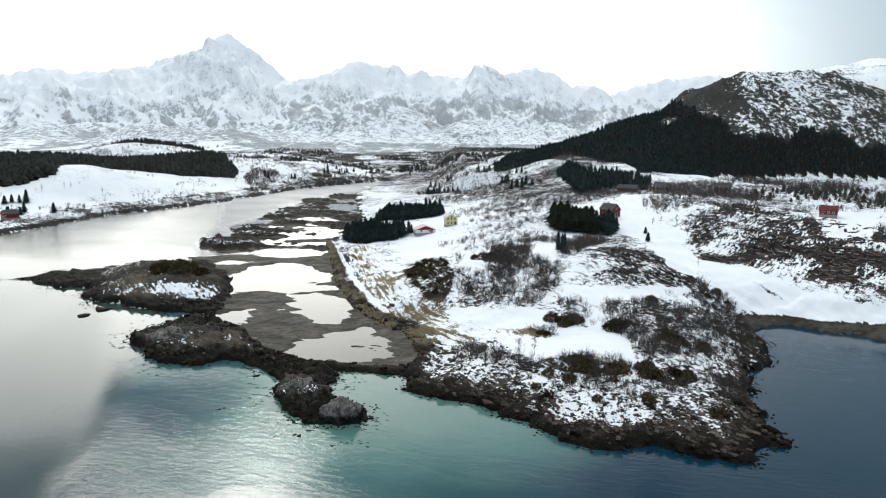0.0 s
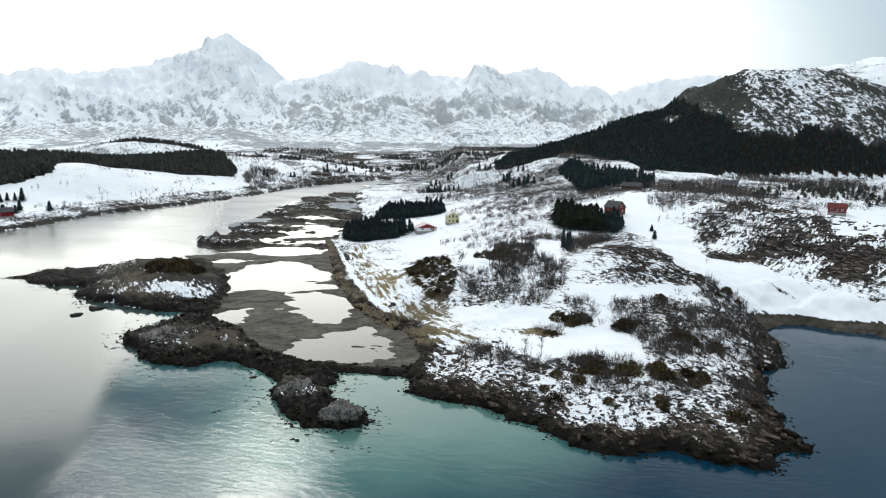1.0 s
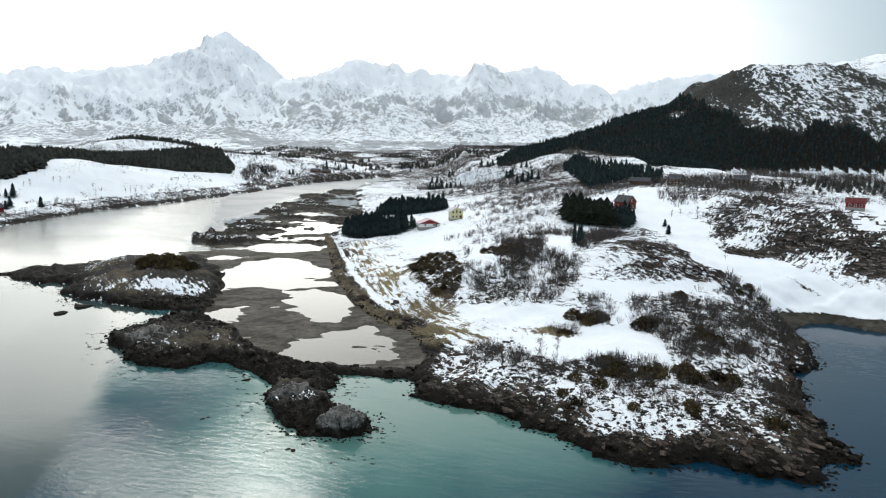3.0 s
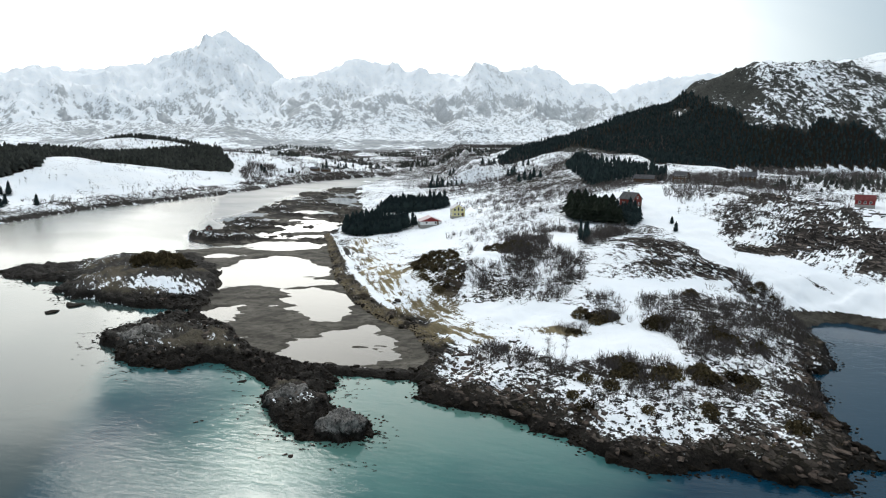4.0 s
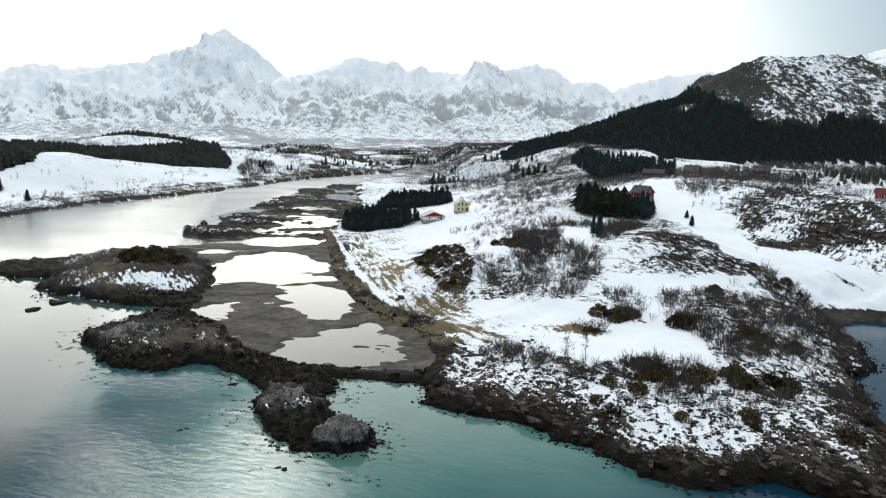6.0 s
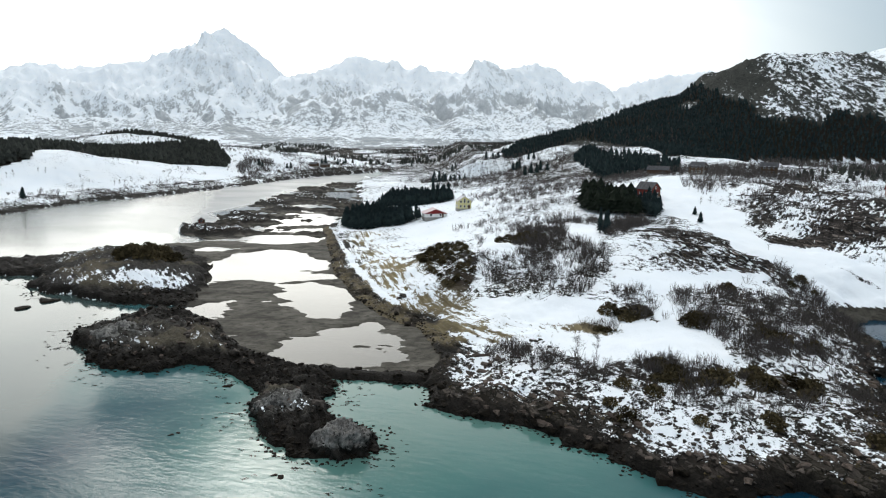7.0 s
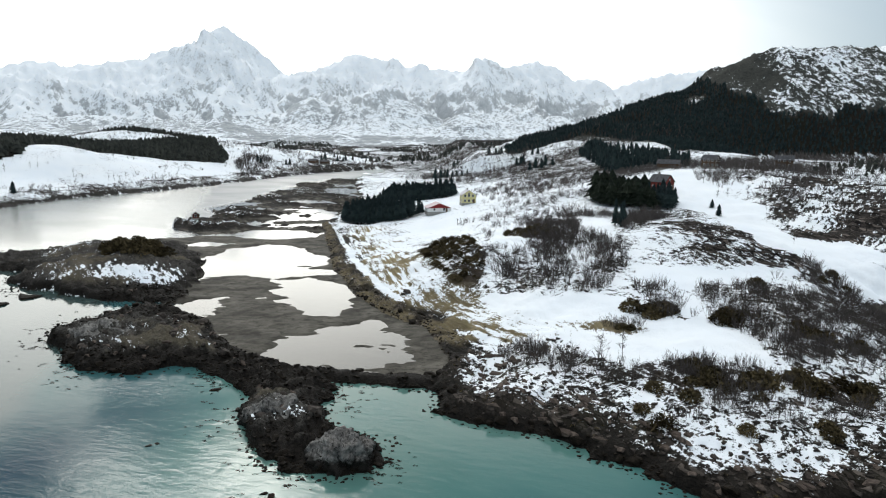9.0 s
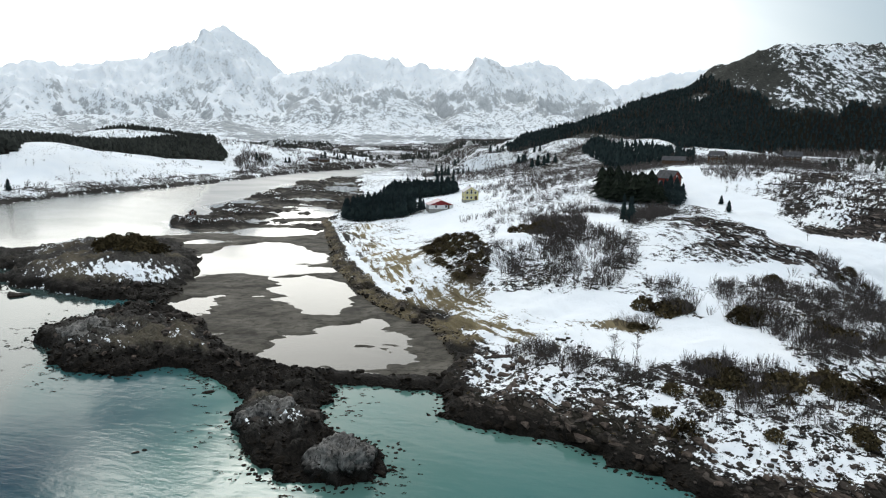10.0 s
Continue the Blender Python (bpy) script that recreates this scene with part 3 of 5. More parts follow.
    rolling = 25 * blob(x, y, -358, 655, 85, 80, 20) + 24 * blob(x, y, -470, 790, 150, 110) + 28 * blob(x, y, -320, 985, 150, 115) + 14 * blob(x, y, -700, 800, 260, 260)
    rolling = rolling + 42 * blob(x, y, -590, 1310, 170, 120) + 14 * blob(x, y, -300, 1250, 120, 120)
    hl = bank + rolling * step(dl, 0, 90) + 1.2 * fbm(x, y, 40, 4, 44) * step(dl, 0, 20) + np.clip(rng - 900, 0, 1800) * 0.004
    hl = hl + (ridged(x, y, 7, 3, 12) - 0.4) * 0.9 * np.exp(-np.clip(dl, 0, None) / 10)
    # islet and spit: weedy rock with a thin cap of heath
    hi = 1.5 * (1 - np.exp(-np.clip(di, 0, None) / 3)) + 5.0 * blob(x, y, -114, 282, 24, 22) + 3.4 * blob(x, y, -115, 298, 11, 7) + 4.2 * blob(x, y, -138, 318, 20, 22) + (ridged(x, y, 7, 4, 14, 0.7) - 0.4) * 3.6 * step(di, -0.5, 3)
    hs = 1.3 * (1 - np.exp(-np.clip(ds, 0, None) / 2.5)) + 2.3 * blob(x, y, -80, 212, 18, 14) + 1.8 * blob(x, y, -60, 203, 14, 9) + 2.6 * blob(x, y, -34, 166, 7, 10) + (ridged(x, y, 6, 4, 17, 0.7) - 0.4) * 3.8 * step(ds, -0.5, 3)
    # tidal flats with standing pools and drains
    pool = np.full(np.shape(x), -1e9)
    for outline in POOLS:
        pool = np.maximum(pool, inside(x, y, outline))
    pool = pool + 1.4 * fbm(x * 0.8, y * 1.1, 15, 5, 23, 0.62) + 2.4 * fbm(x * 0.35, y, 9, 5, 24, 0.62) + 2.6 * fbm(x * 0.3 + 0.1 * y, y, 5, 4, 47, 0.65)
    silt = fbm(x * 0.5, y, 26, 4, 27)
    upper = step(y, 360, 430)
    hf = 0.32 + 0.13 * fbm(x, y, 22, 4, 25) + 0.36 * fbm(x * 0.4, y, 9, 5, 28, 0.68) - 0.8 * step(pool, -2.5, 2.5) + 0.7 * step(fbm(x * 0.4 + 0.15 * y, y * 0.8, 12, 5, 37, 0.6), 0.4, 0.75) + upper * (1.3 * silt + 2.6 * fbm(x * 0.3 + 0.08 * y, y, 10, 5, 34, 0.68) - 0.85) + upper * 1.1 * step(ridged(x * 0.5, y, 34, 4, 29), 0.6, 0.85)
    reef = blob(x, y, -141, 415, 17, 14) + blob(x, y, -122, 406, 14, 9) + blob(x, y, -132, 466, 19, 19) + 0.8 * blob(x, y, -136, 565, 17, 20) + 0.7 * blob(x, y, -118, 520, 15, 14) + 0.6 * blob(x, y, -100, 600, 30, 10) + 0.6 * blob(x, y, -125, 655, 14, 34)
    reef = reef + 0.45 * upper * step(ridged(x * 0.4, y * 0.9, 26, 4, 31), 0.55, 0.85)
    hf = hf + 4.6 * reef * (0.5 + 0.8 * ridged(x, y, 12, 4, 30))

    bar = near_line(x, y, [(-34, 192), (-20, 189), (-5, 187)]) + 0.8 * fbm(x, y, 5, 3, 18)
    hf = np.where(bar < 3.4, np.maximum(hf, 1.35 * step(bar, 3.4, 0.8) + (ridged(x, y, 4, 3, 19) - 0.4) * step(bar, 3.4, 1.8)), hf)
    df = np.maximum(df, 3.4 - bar)

    sea = -0.5 - 0.05 * np.clip(-np.maximum.reduce([dm, df, di, ds, dl]), 0, 120)
    parts = [(dm, hm), (df, hf), (di, hi), (ds, hs), (dl, hl)]
    h = sea
    for d, v in parts:
        h = np.where(d > 0, np.maximum(h, v), h)

    # the high ranges
    for az, el, top, base, seed, sharp in ((RANGE_A, RANGE_AZ, 4350, 2450, 70, 1.0), (RANGE_B, RANGE_BZ, 3950, 2400, 80, 1.0), (RANGE_C, RANGE_CZ, 4550, 3500, 90, 0.8)):
        peak = 68 + np.interp(bearing, az, el) * top
        u = np.clip((rng - base) / (top - base), 0, 1)
        body = np.where(rng < top, u ** 1.45, np.exp(-((rng - top) / 250) ** 2))
        along = np.radians(bearing) * top + 150 * fbm(x, y, 520, 4, seed + 3)
        # spurs and gullies run down the fall of the slope, over broad folds
        folds = (0.55 * ridged(x, y, 620, 5, seed, 0.56) + 0.6 * ridged(along + 0.25 * rng, rng * 0.34, 400, 6, seed + 5, 0.6) - 0.55) * sharp
        fall = 4 * u * (1 - u)
        shape = 12 + (peak - 12) * body * (1 + 1.7 * folds * fall) + (46 * (ridged(x, y, 130, 5, seed + 9, 0.65) - 0.5) + 26 * (ridged(x, y, 48, 3, seed + 19, 0.7) - 0.5)) * body
        h = np.where((rng > base) & (peak > 20), np.maximum(h, shape), h)
    for caz, cr, waz, wr, lift in ((-4.2, 3150, 4.4, 300, 190), (1.5, 2780, 3.4, 200, 118), (-10.5, 3250, 3.6, 330, 195), (8.0, 3150, 4.2, 300, 120), (-27, 3300, 6, 300, 90), (-16, 2950, 4, 240, 70)):
        knob = lift * np.exp(-((bearing - caz) / waz) ** 2 - ((rng - cr) / wr) ** 2)
        h = np.where(rng > 2300, np.maximum(h, knob * (0.8 + 0.4 * ridged(x, y, 260, 5, 95)) + 10), h)


    # cover
    on_bar = (bar < 3.4) & (dm < 0.5)
    tidal = ~on_bar & (df > 0) & (dm < 0.5) & (di < 0) & (ds < 0)
    on_flat = tidal & (reef < 0.35) & (h < 1.0)
    isle = ((di > 0) | (ds > 0)) & (dm < 0) & ~on_flat
    shrub = shrubs(x, y)
    clean = np.clip(blob(x, y, 20, 480, 40, 70) + 0.6 * blob(x, y, -5, 352, 14, 24) + blob(x, y, 110, 385, 16, 28) + 0.5 * blob(x, y, -4, 372, 22, 30), 0, 1)
    for outline in FIELDS:
        clean = np.maximum(clean, zone(x, y, outline, 1.6, 1.6))
    cape, knoll = zone(x, y, CAPE, 7, 4), zone(x, y, KNOLL, 3, 3)
    dense = shrub * (y < 335)
    snow = 0.68 + 0.62 * clean - 0.30 * outcrop * (1 - clean) + ledges * (-0.08 + 0.4 * fbm(x, y, 17, 3, 69)) - 0.10 * cape - 0.15 * knoll - 0.10 * dense + (0.14 * fbm(x, y, 30, 4, 61) + 0.2 * fbm(x, y, 9, 3, 62)) * (1 - 0.7 * clean)
    snow = snow - 1.0 * blob(x, y, 34, 206, 7, 3.2, -38) - 1.0 * blob(x, y, 132, 262, 14, 1.6, -52) - 0.22 * blob(x, y, 190, 480, 75, 60) - 0.24 * blob(x, y, 80, 560, 50, 90) - 0.2 * blob(x, y, 110, 660, 40, 50) - 0.12 * blob(x, y, 40, 430, 40, 40)
    snow = snow - (0.8 * np.exp(-(np.clip(dm, 0, None) / 6.0) ** 2) + 0.14 * np.exp(-(np.clip(dm, 0, None) / 22) ** 2)) * step(y, 255, 225) * (1 - 0.45 * step(x, 74, 92))
    belt = np.clip(step(near_line(x, y, [(-44, 385), (-36, 335), (-26, 288), (-15, 250), (-3, 228), (14, 207)]), 17, 5) + 0.8 * blob(x, y, 30, 206, 16, 7, -15) + 0.7 * blob(x, y, -18, 345, 14, 16), 0, 1)
    snow = snow - 0.42 * belt * clean
    smear = fbm(x * 0.8 + 0.2 * y, y * 0.45 - 0.35 * x, 11, 5, 63, 0.6)
    grass = belt * (0.6 + 0.4 * step(smear, -0.4, 0.5))
    grass = grass * (1 - 0.85 * np.clip(1.3 * blob(x, y, 2, 264, 13, 18), 0, 1))
    straw = grass
    snow = snow - 0.20 * straw + 0.5 * step(near_line(x, y, TRACK), 1.3, 0.5)
    rubble = step(dm, 8, 4) * bankside * (dm > 0)
    snow = snow - 0.62 * rubble
    grass = np.clip(grass * (1 - rubble) + 0.5 * rubble * step(fbm(x, y, 6, 3, 64), -0.5, 0.3), 0, 1)
    heath = np.clip(0.35 + 0.5 * shrub + 0.9 * blob(x, y, 2, 264, 13, 16) - outcrop * 0.4, 0, 1)
    snow = snow - 0.34 * zone(x, y, JUNIPERS_AT, 2, 3) - 0.1 * blob(x, y, 20, 560, 60, 60) - 0.1 * blob(x, y, 60, 640, 60, 60)
    snow = np.where(isle, 0.06 + 0.5 * blob(x, y, -112, 272, 17, 9) + 0.35 * blob(x, y, -62, 207, 10, 4) + 0.35 * blob(x, y, -92, 262, 8, 10) + 0.3 * blob(x, y, -150, 318, 10, 12) + 0.3 * fbm(x, y, 10, 3, 65) - 0.6 * step(h, 3.0, 1.8), snow)
    heath = np.where(isle, 0.3 * step(h, 1.6, 3.2), heath)
    grass = np.where(isle, 0.16 * step(h, 2.4, 3.6) * step(fbm(x, y, 9, 4, 68), -0.1, 0.5), grass)
    snow = np.where((dl > 0) & (dm < 0), 0.95 - 1.15 * np.exp(-(np.clip(dl, 0, None) / 10) ** 2) - 0.5 * np.exp(-((dl - 17) / 5) ** 2) + 0.35 * fbm(x, y, 22, 4, 67), snow)
    snow = np.where(tidal, np.where(on_flat, -1.0, -0.15 + 0.5 * step(h, 1.6, 2.6)), snow)
    snow = np.where((dl > 24) & (dl < 29) & (dm < 0), snow - 0.55, snow)
    # valley floor, hills and ranges
    valley = step(rng, 750, 1100) * step(h, 60, 30)
    snow = snow - valley * (0.06 + 0.30 * step(fbm(x, y * 0.35, 80, 5, 71, 0.6), -0.25, 0.35) + 0.34 * step(rng, 1400, 2000) * step(fbm(x, y * 0.3, 60, 5, 85, 0.65), -0.5, 0.5))
    rough = ridged(x, y, 60, 5, 72)
    on_hill = (rng < 2200) & (h > 45) & (x > 0)
    mottle = 0.55 * fbm(x, y * 0.45, 24, 4, 75, 0.65) + 0.5 * (ridged(x, y, 34, 4, 76) - 0.5)
    snow = np.where(on_hill, 0.47 + 0.5 * mottle - 0.2 * step(rough, 0.5, 0.7) - 0.24 * step(x, 345, 225) * step(y, 1000, 900) - 0.35 * blob(x, y, 300, 800, 30, 90) + 0.35 * (y > 1000), snow)
    wooded = on_slope(x, y, h) & (inside(x, y, HILL_WOOD) > 0)
    wooded = wooded | ((inside(x, y, BANK_WOOD) > 0) & (dl > 0) & (dm < 0))
    snow = np.where(wooded, -0.6, snow)
    heath = np.where(wooded, 1.0, heath)
    high = (rng > 2300) & (h > 40)
    fall_line = np.radians(bearing) * 4000 + 110 * fbm(x, y, 400, 4, 77)
    scree = 0.45 * ridged(x, y, 300, 7, 73, 0.7) + 0.55 * ridged(fall_line + 0.3 * rng, rng * 0.36, 230, 6, 74, 0.68)
    brush = np.where(bearing < -13, 1.15 * step(h, 150, 70) + 0.2 * step(h, 300, 150), step(h, 330, 150))
    snow = np.where(high, np.where(bearing < -13, 1.18, 1.1) - 0.55 * step(scree, 0.5, 0.76) + 0.2 * step(h, 120, 330) - 0.16 * blob(bearing, rng / 400, -19.5, 10, 4, 2) - 0.5 * brush, snow)
    heath = np.where(high | (on_hill & ~wooded), 0.0, heath)
    weed = np.where((dl > 0) & (dm < 0), step(h, 3.6, 2.2), step(h, np.where(isle, 3.6, 2.8), np.where(isle, 2.2, 1.5))) * step(rng, 1500, 1100)
    weed = np.where(on_flat, (0.35 + 0.15 * upper) * step(fbm(x * 0.5, y, 7, 4, 74, 0.65), 0.1 - 0.3 * upper, 0.6), weed)
    # the dark weed colour also darkens the ground under the woods
    weed = np.where(wooded, 0.7, weed)
    weed = np.where(on_bar, 1.0, weed)
    snow = np.where(on_bar, -1.0, snow)
    strand = (x > 113) & (y < 275) & (dm > 0) & (dm < 6)
    snow = np.where(strand, -0.8, snow)
    weed = np.where(strand, 0.2, weed)
    wall = step(near_line(x, y, SEA_WALL), 6, 3)
    weed = weed * (1 - 0.8 * wall)
    return h, {"snow": np.clip(snow, -1, 1.6), "heath": heath, "grass": np.where(on_flat, 0, grass), "mud": (on_flat | strand) * 1.0, "weed": weed,
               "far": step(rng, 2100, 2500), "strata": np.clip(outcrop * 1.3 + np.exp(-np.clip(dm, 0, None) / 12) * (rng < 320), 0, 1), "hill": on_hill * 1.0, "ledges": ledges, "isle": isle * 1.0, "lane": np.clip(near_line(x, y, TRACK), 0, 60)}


THICKETS = [
    (90, 205, 24, 24, 20, 0.5), (106, 228, 13, 22, 30, 0.7), (55, 164, 22, 7, 0, 0.45), (78, 168, 14, 10, 0, 0.5), (30, 300, 20, 18, 0, 0.5), (12, 262, 12, 14, 0, 0.5),
    (108, 250, 8, 10, 30, 0.8), (45, 330, 25, 16, 0, 0.6), (128, 395, 14, 25, 0, 0.8), (40, 420, 30, 25, 0, 0.5), (60, 500, 50, 60, 0, 0.6), (180, 440, 60, 25, 0, 0.7),
    (40, 640, 60, 70, 0, 0.5), (270, 420, 50, 40, 0, 0.7), (215, 350, 40, 25, 0, 0.5), (250, 330, 40, 30, 0, 0.55), (330, 610, 90, 24, 0, 0.9), (125, 510, 40, 50, 0, 0.8),
    (90, 445, 30, 22, 0, 0.6), (45, 375, 26, 12, 0, 0.75), (20, 360, 20, 8, 15, 0.6), (175, 400, 45, 22, 0, 0.6), (150, 345, 30, 40, -25, 0.4), (115, 650, 35, 45, 0, 0.6)]


def shrubs(x, y):
    """How thick the bare scrub stands."""
    d = 0.0
    for cx, cy, rx, ry, turn, v in THICKETS:
        d = np.maximum(d, v * blob(x, y, cx, cy, rx, ry, turn))
    for outline, v in SCRUB:
        d = np.maximum(d, v * zone(x, y, outline, 1.5, 2.0))
    open_snow = 0.0
    for outline in FIELDS:
        open_snow = np.maximum(open_snow, zone(x, y, outline, 1.2, 1.6))
    return d * (1 - open_snow)


def height(x, y):
    """Height of the ground at one place."""
    return float(land(np.array([float(x)]), np.array([float(y)]))[0][0])


def mesh_from(name, verts, faces, mats, smooth=False):
    """A mesh from arrays: verts n x 3, faces m x 3 or m x 4."""
    me = bpy.data.meshes.new(name)
    verts, faces = np.asarray(verts, np.float32), np.asarray(faces, np.int32)
    me.vertices.add(len(verts))
    me.vertices.foreach_set("co", verts.ravel())
    k = faces.shape[1]
    me.loops.add(faces.size)
    me.loops.foreach_set("vertex_index", faces.ravel())
    me.polygons.add(len(faces))
    me.polygons.foreach_set("loop_start", np.arange(0, faces.size, k, dtype=np.int32))
    me.polygons.foreach_set("use_smooth", np.full(len(faces), smooth))
    for m in mats:
        me.materials.append(m)
    me.update(calc_edges=True)
    return me


def fan_grid(radii, bearings, centre):
    """A round sheet of quads; returns x, y and faces."""
    r, a = np.meshgrid(radii, np.radians(bearings), indexing="ij")
    nr, na = r.shape
    i = np.arange(nr * na).reshape(nr, na)
    faces = np.stack([i[:-1, :], i[1:, :], np.roll(i, -1, 1)[1:, :], np.roll(i, -1, 1)[:-1, :]], -1).reshape(-1, 4)
    return (centre[0] + r * np.sin(a)).ravel(), (centre[1] + r * np.cos(a)).ravel(), faces[:, ::-1]


def spaced(stops):
    """Distances that grow by a steady ratio between stops (from, to, ratio)."""
    out = []
    for lo, hi, q in stops:
        n = max(1, int(math.log(hi / lo) / math.log(q)))
        out += [lo * (hi / lo) ** (i / n) for i in range(n)]
    return out + [stops[-1][1]]


def build_ground():
    radii = spaced([(0.5, 60, 1.5), (60, 330, 1.0042), (330, 1000, 1.007), (1000, 2500, 1.011), (2500, 4960, 1.006)])
    bearings = np.r_[np.arange(-40, 41.5, 0.155), np.linspace(42, 319, 60)]
    x, y, faces = fan_grid(radii, bearings, (0, 10))
    z, cover = land(x, y)
    shape = (len(radii), len(bearings))
    zz, rr = z.reshape(shape), np.hypot(x, y - 10).reshape(shape)
    steep = np.hypot(np.gradient(zz, axis=0) / np.gradient(rr, axis=0), np.gradient(zz, axis=1) / (rr * radians(0.155)))
    steep = np.where(np.abs(np.tile(bearings, (len(radii), 1))) < 40, steep, 0).ravel()
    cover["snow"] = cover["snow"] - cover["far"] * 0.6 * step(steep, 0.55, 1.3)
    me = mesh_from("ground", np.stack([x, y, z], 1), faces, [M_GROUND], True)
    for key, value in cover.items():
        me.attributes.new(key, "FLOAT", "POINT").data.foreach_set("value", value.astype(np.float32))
    tagged(new("ground", me), "snow-patched rocky coast with tidal flats, hills and mountains", "ground", kind="structure")


def build_water():
    radii = spaced([(1, 60, 1.25), (60, 330, 1.01), (330, 600, 1.02), (600, 4900, 1.06)])
    bearings = np.r_[np.arange(-48, 48, 0.4), np.linspace(48, 311, 40)]
    x, y, faces = fan_grid(radii, bearings, (0, 10))
    shore = np.maximum.reduce([inside(x, y, o) for o in (MAINLAND, FLATS, ISLET, SPIT, FAR_SHORE)])
    shallow = np.exp(np.clip(shore, -900, 0) / 55) * (1 - 0.95 * step(x - 0.35 * (y - 130), -6, 64)) * (1 - 0.6 * step(x, -70, -140) * step(y, 290, 320))
    shallow = shallow * (1 - 0.45 * step(x, -30, -66))
    shallow = np.where(inside(x, y, FLATS) > 0, 0.3, shallow)
    pool = step(inside(x, y, FLATS), -2, 4)
    me = mesh_from("water", np.stack([x, y, x * 0], 1), faces, [M_WATER], True)
    me.attributes.new("shallow", "FLOAT", "POINT").data.foreach_set("value", shallow.astype(np.float32))
    # smooth water west of a long line that runs out from the spit, cat's paws east of it
    lee = 1.0 - step(x + 84 - (184 - y) * 0.27 + 3.0 * fbm(x, y, 26, 4, 84), -4, 4)
    me.attributes.new("slick", "FLOAT", "POINT").data.foreach_set("value", lee.astype(np.float32))
    wind = np.clip(1.2 * blob(x, y, -50, 128, 34, 20, 20) + 0.55 * blob(x, y, 120, 165, 50, 42), 0, 1)
    me.attributes.new("wind", "FLOAT", "POINT").data.foreach_set("value", wind.astype(np.float32))
    breeze = step(y, 300, 420) * step(inside(x, y, FLATS), 6, -6)
    me.attributes.new("breeze", "FLOAT", "POINT").data.foreach_set("value", breeze.astype(np.float32))
    me.attributes.new("pool", "FLOAT", "POINT").data.foreach_set("value", pool.astype(np.float32))
    tagged(new("water", me), "calm turquoise sea, deep blue off the point", "sea", kind="structure")


build_ground()
build_water()


# ---- helpers for things ----
def part(name, bm, material, parent, label=""):
    """Links a bmesh (or a ready mesh) as one mesh under a thing or a part."""
    if isinstance(bm, bpy.types.Mesh):
        me = bm
    else:
        me = bpy.data.meshes.new(name)
        bm.to_mesh(me)
        bm.free()
        me.materials.append(material)
    ob = new(name, me)
    ob.parent = parent
    return tagged(ob, label)


def box(bm, x0, x1, y0, y1, z0, z1):
    v = [bm.verts.new(p) for p in ((x0, y0, z0), (x1, y0, z0), (x1, y1, z0), (x0, y1, z0), (x0, y0, z1), (x1, y0, z1), (x1, y1, z1), (x0, y1, z1))]
    for f in ((3, 2, 1, 0), (4, 5, 6, 7), (0, 1, 5, 4), (1, 2, 6, 5), (2, 3, 7, 6), (3, 0, 4, 7)):
        bm.faces.new([v[i] for i in f])


def boxes(*sizes):
    bm = bmesh.new()
    for s in sizes:
        box(bm, *s)
    return bm


def turned(angle, tilt=0.0):
    return Matrix.Rotation(angle, 4, "Z") @ Matrix.Rotation(tilt, 4, "X")


def heights(x, y):
    return land(np.asarray(x, float), np.asarray(y, float))


# ---- spruces ----
def crown_arrays(rng, h, width, tiers, sides, skirt=0.1):
    """Overlapping ragged skirts of branches, narrowing to a leader."""
    verts, faces = [], []
    for i in range(tiers):
        f = i / tiers
        z0, z1 = h * (skirt + (1 - skirt) * f * 0.96), h * min(1.0, skirt + (1 - skirt) * (f + 1.75 / tiers))
        r = width * (1 - f) ** 0.68 * rng.uniform(0.82, 1.12) + 0.08
        base, turn = len(verts), rng.uniform(0, 6.28)
        for j in range(sides):
            a = turn + 6.2832 * j / sides + rng.uniform(-0.15, 0.15)
            q = r * (rng.uniform(0.85, 1.18) if j % 2 else rng.uniform(0.5, 0.75))
            verts.append((q * math.cos(a), q * math.sin(a), z0 - (0.05 * h / tiers if j % 2 else -0.25 * h / tiers)))
        verts.append((rng.uniform(-0.05, 0.05) * r, rng.uniform(-0.05, 0.05) * r, z1))
        faces += [(base + j, base + (j + 1) % sides, base + sides) for j in range(sides)]
    return np.array(verts), np.array(faces)


def spruce(seed, h, width, needles=None, tiers=9):
    rng = random.Random(seed)
    thing = new("spruce_tree")
    thing.empty_display_size = 0.5
    v, f = crown_arrays(rng, h, width, tiers, 14)
    part("crown", mesh_from("spruce_crown", v, f, [needles or M_SPRUCE]), None, thing)
    bm = bmesh.new()
    bmesh.ops.create_cone(bm, segments=7, radius1=0.03 * h, radius2=0.012 * h, depth=h * 0.6, cap_ends=True, matrix=Matrix.Translation((0, 0, h * 0.28)))
    part("trunk", bm, M_BARK, thing)
    return tagged(thing, "dense dark green spruce standing close among others in snow", "tree", "spruces of the copses")


SPRUCES = [spruce(100 + i, 10.0, w) for i, w in enumerate((2.7, 3.1, 2.5, 3.3, 2.9))]


def plant(models, places, rng, lo, hi, sink=0.25):
    """One of the models at each place, the models themselves first."""
    z = heights([p[0] for p in places], [p[1] for p in places])[0]
    for i, (x, y) in enumerate(places):
        s = rng.uniform(lo, hi)
        m = Matrix.Translation((x, y, float(z[i]) - sink)) @ turned(rng.uniform(0, 6.28)) @ Matrix.Diagonal((s, s, s * rng.uniform(0.9, 1.1), 1))
        if i < len(models):
            models[i].matrix_basis = m
        else:
            ob = models[i % len(models)]
            keep = ob.scale.copy()
            ob.scale = (1, 1, 1)
            copy_thing(ob, m)
            ob.scale = keep


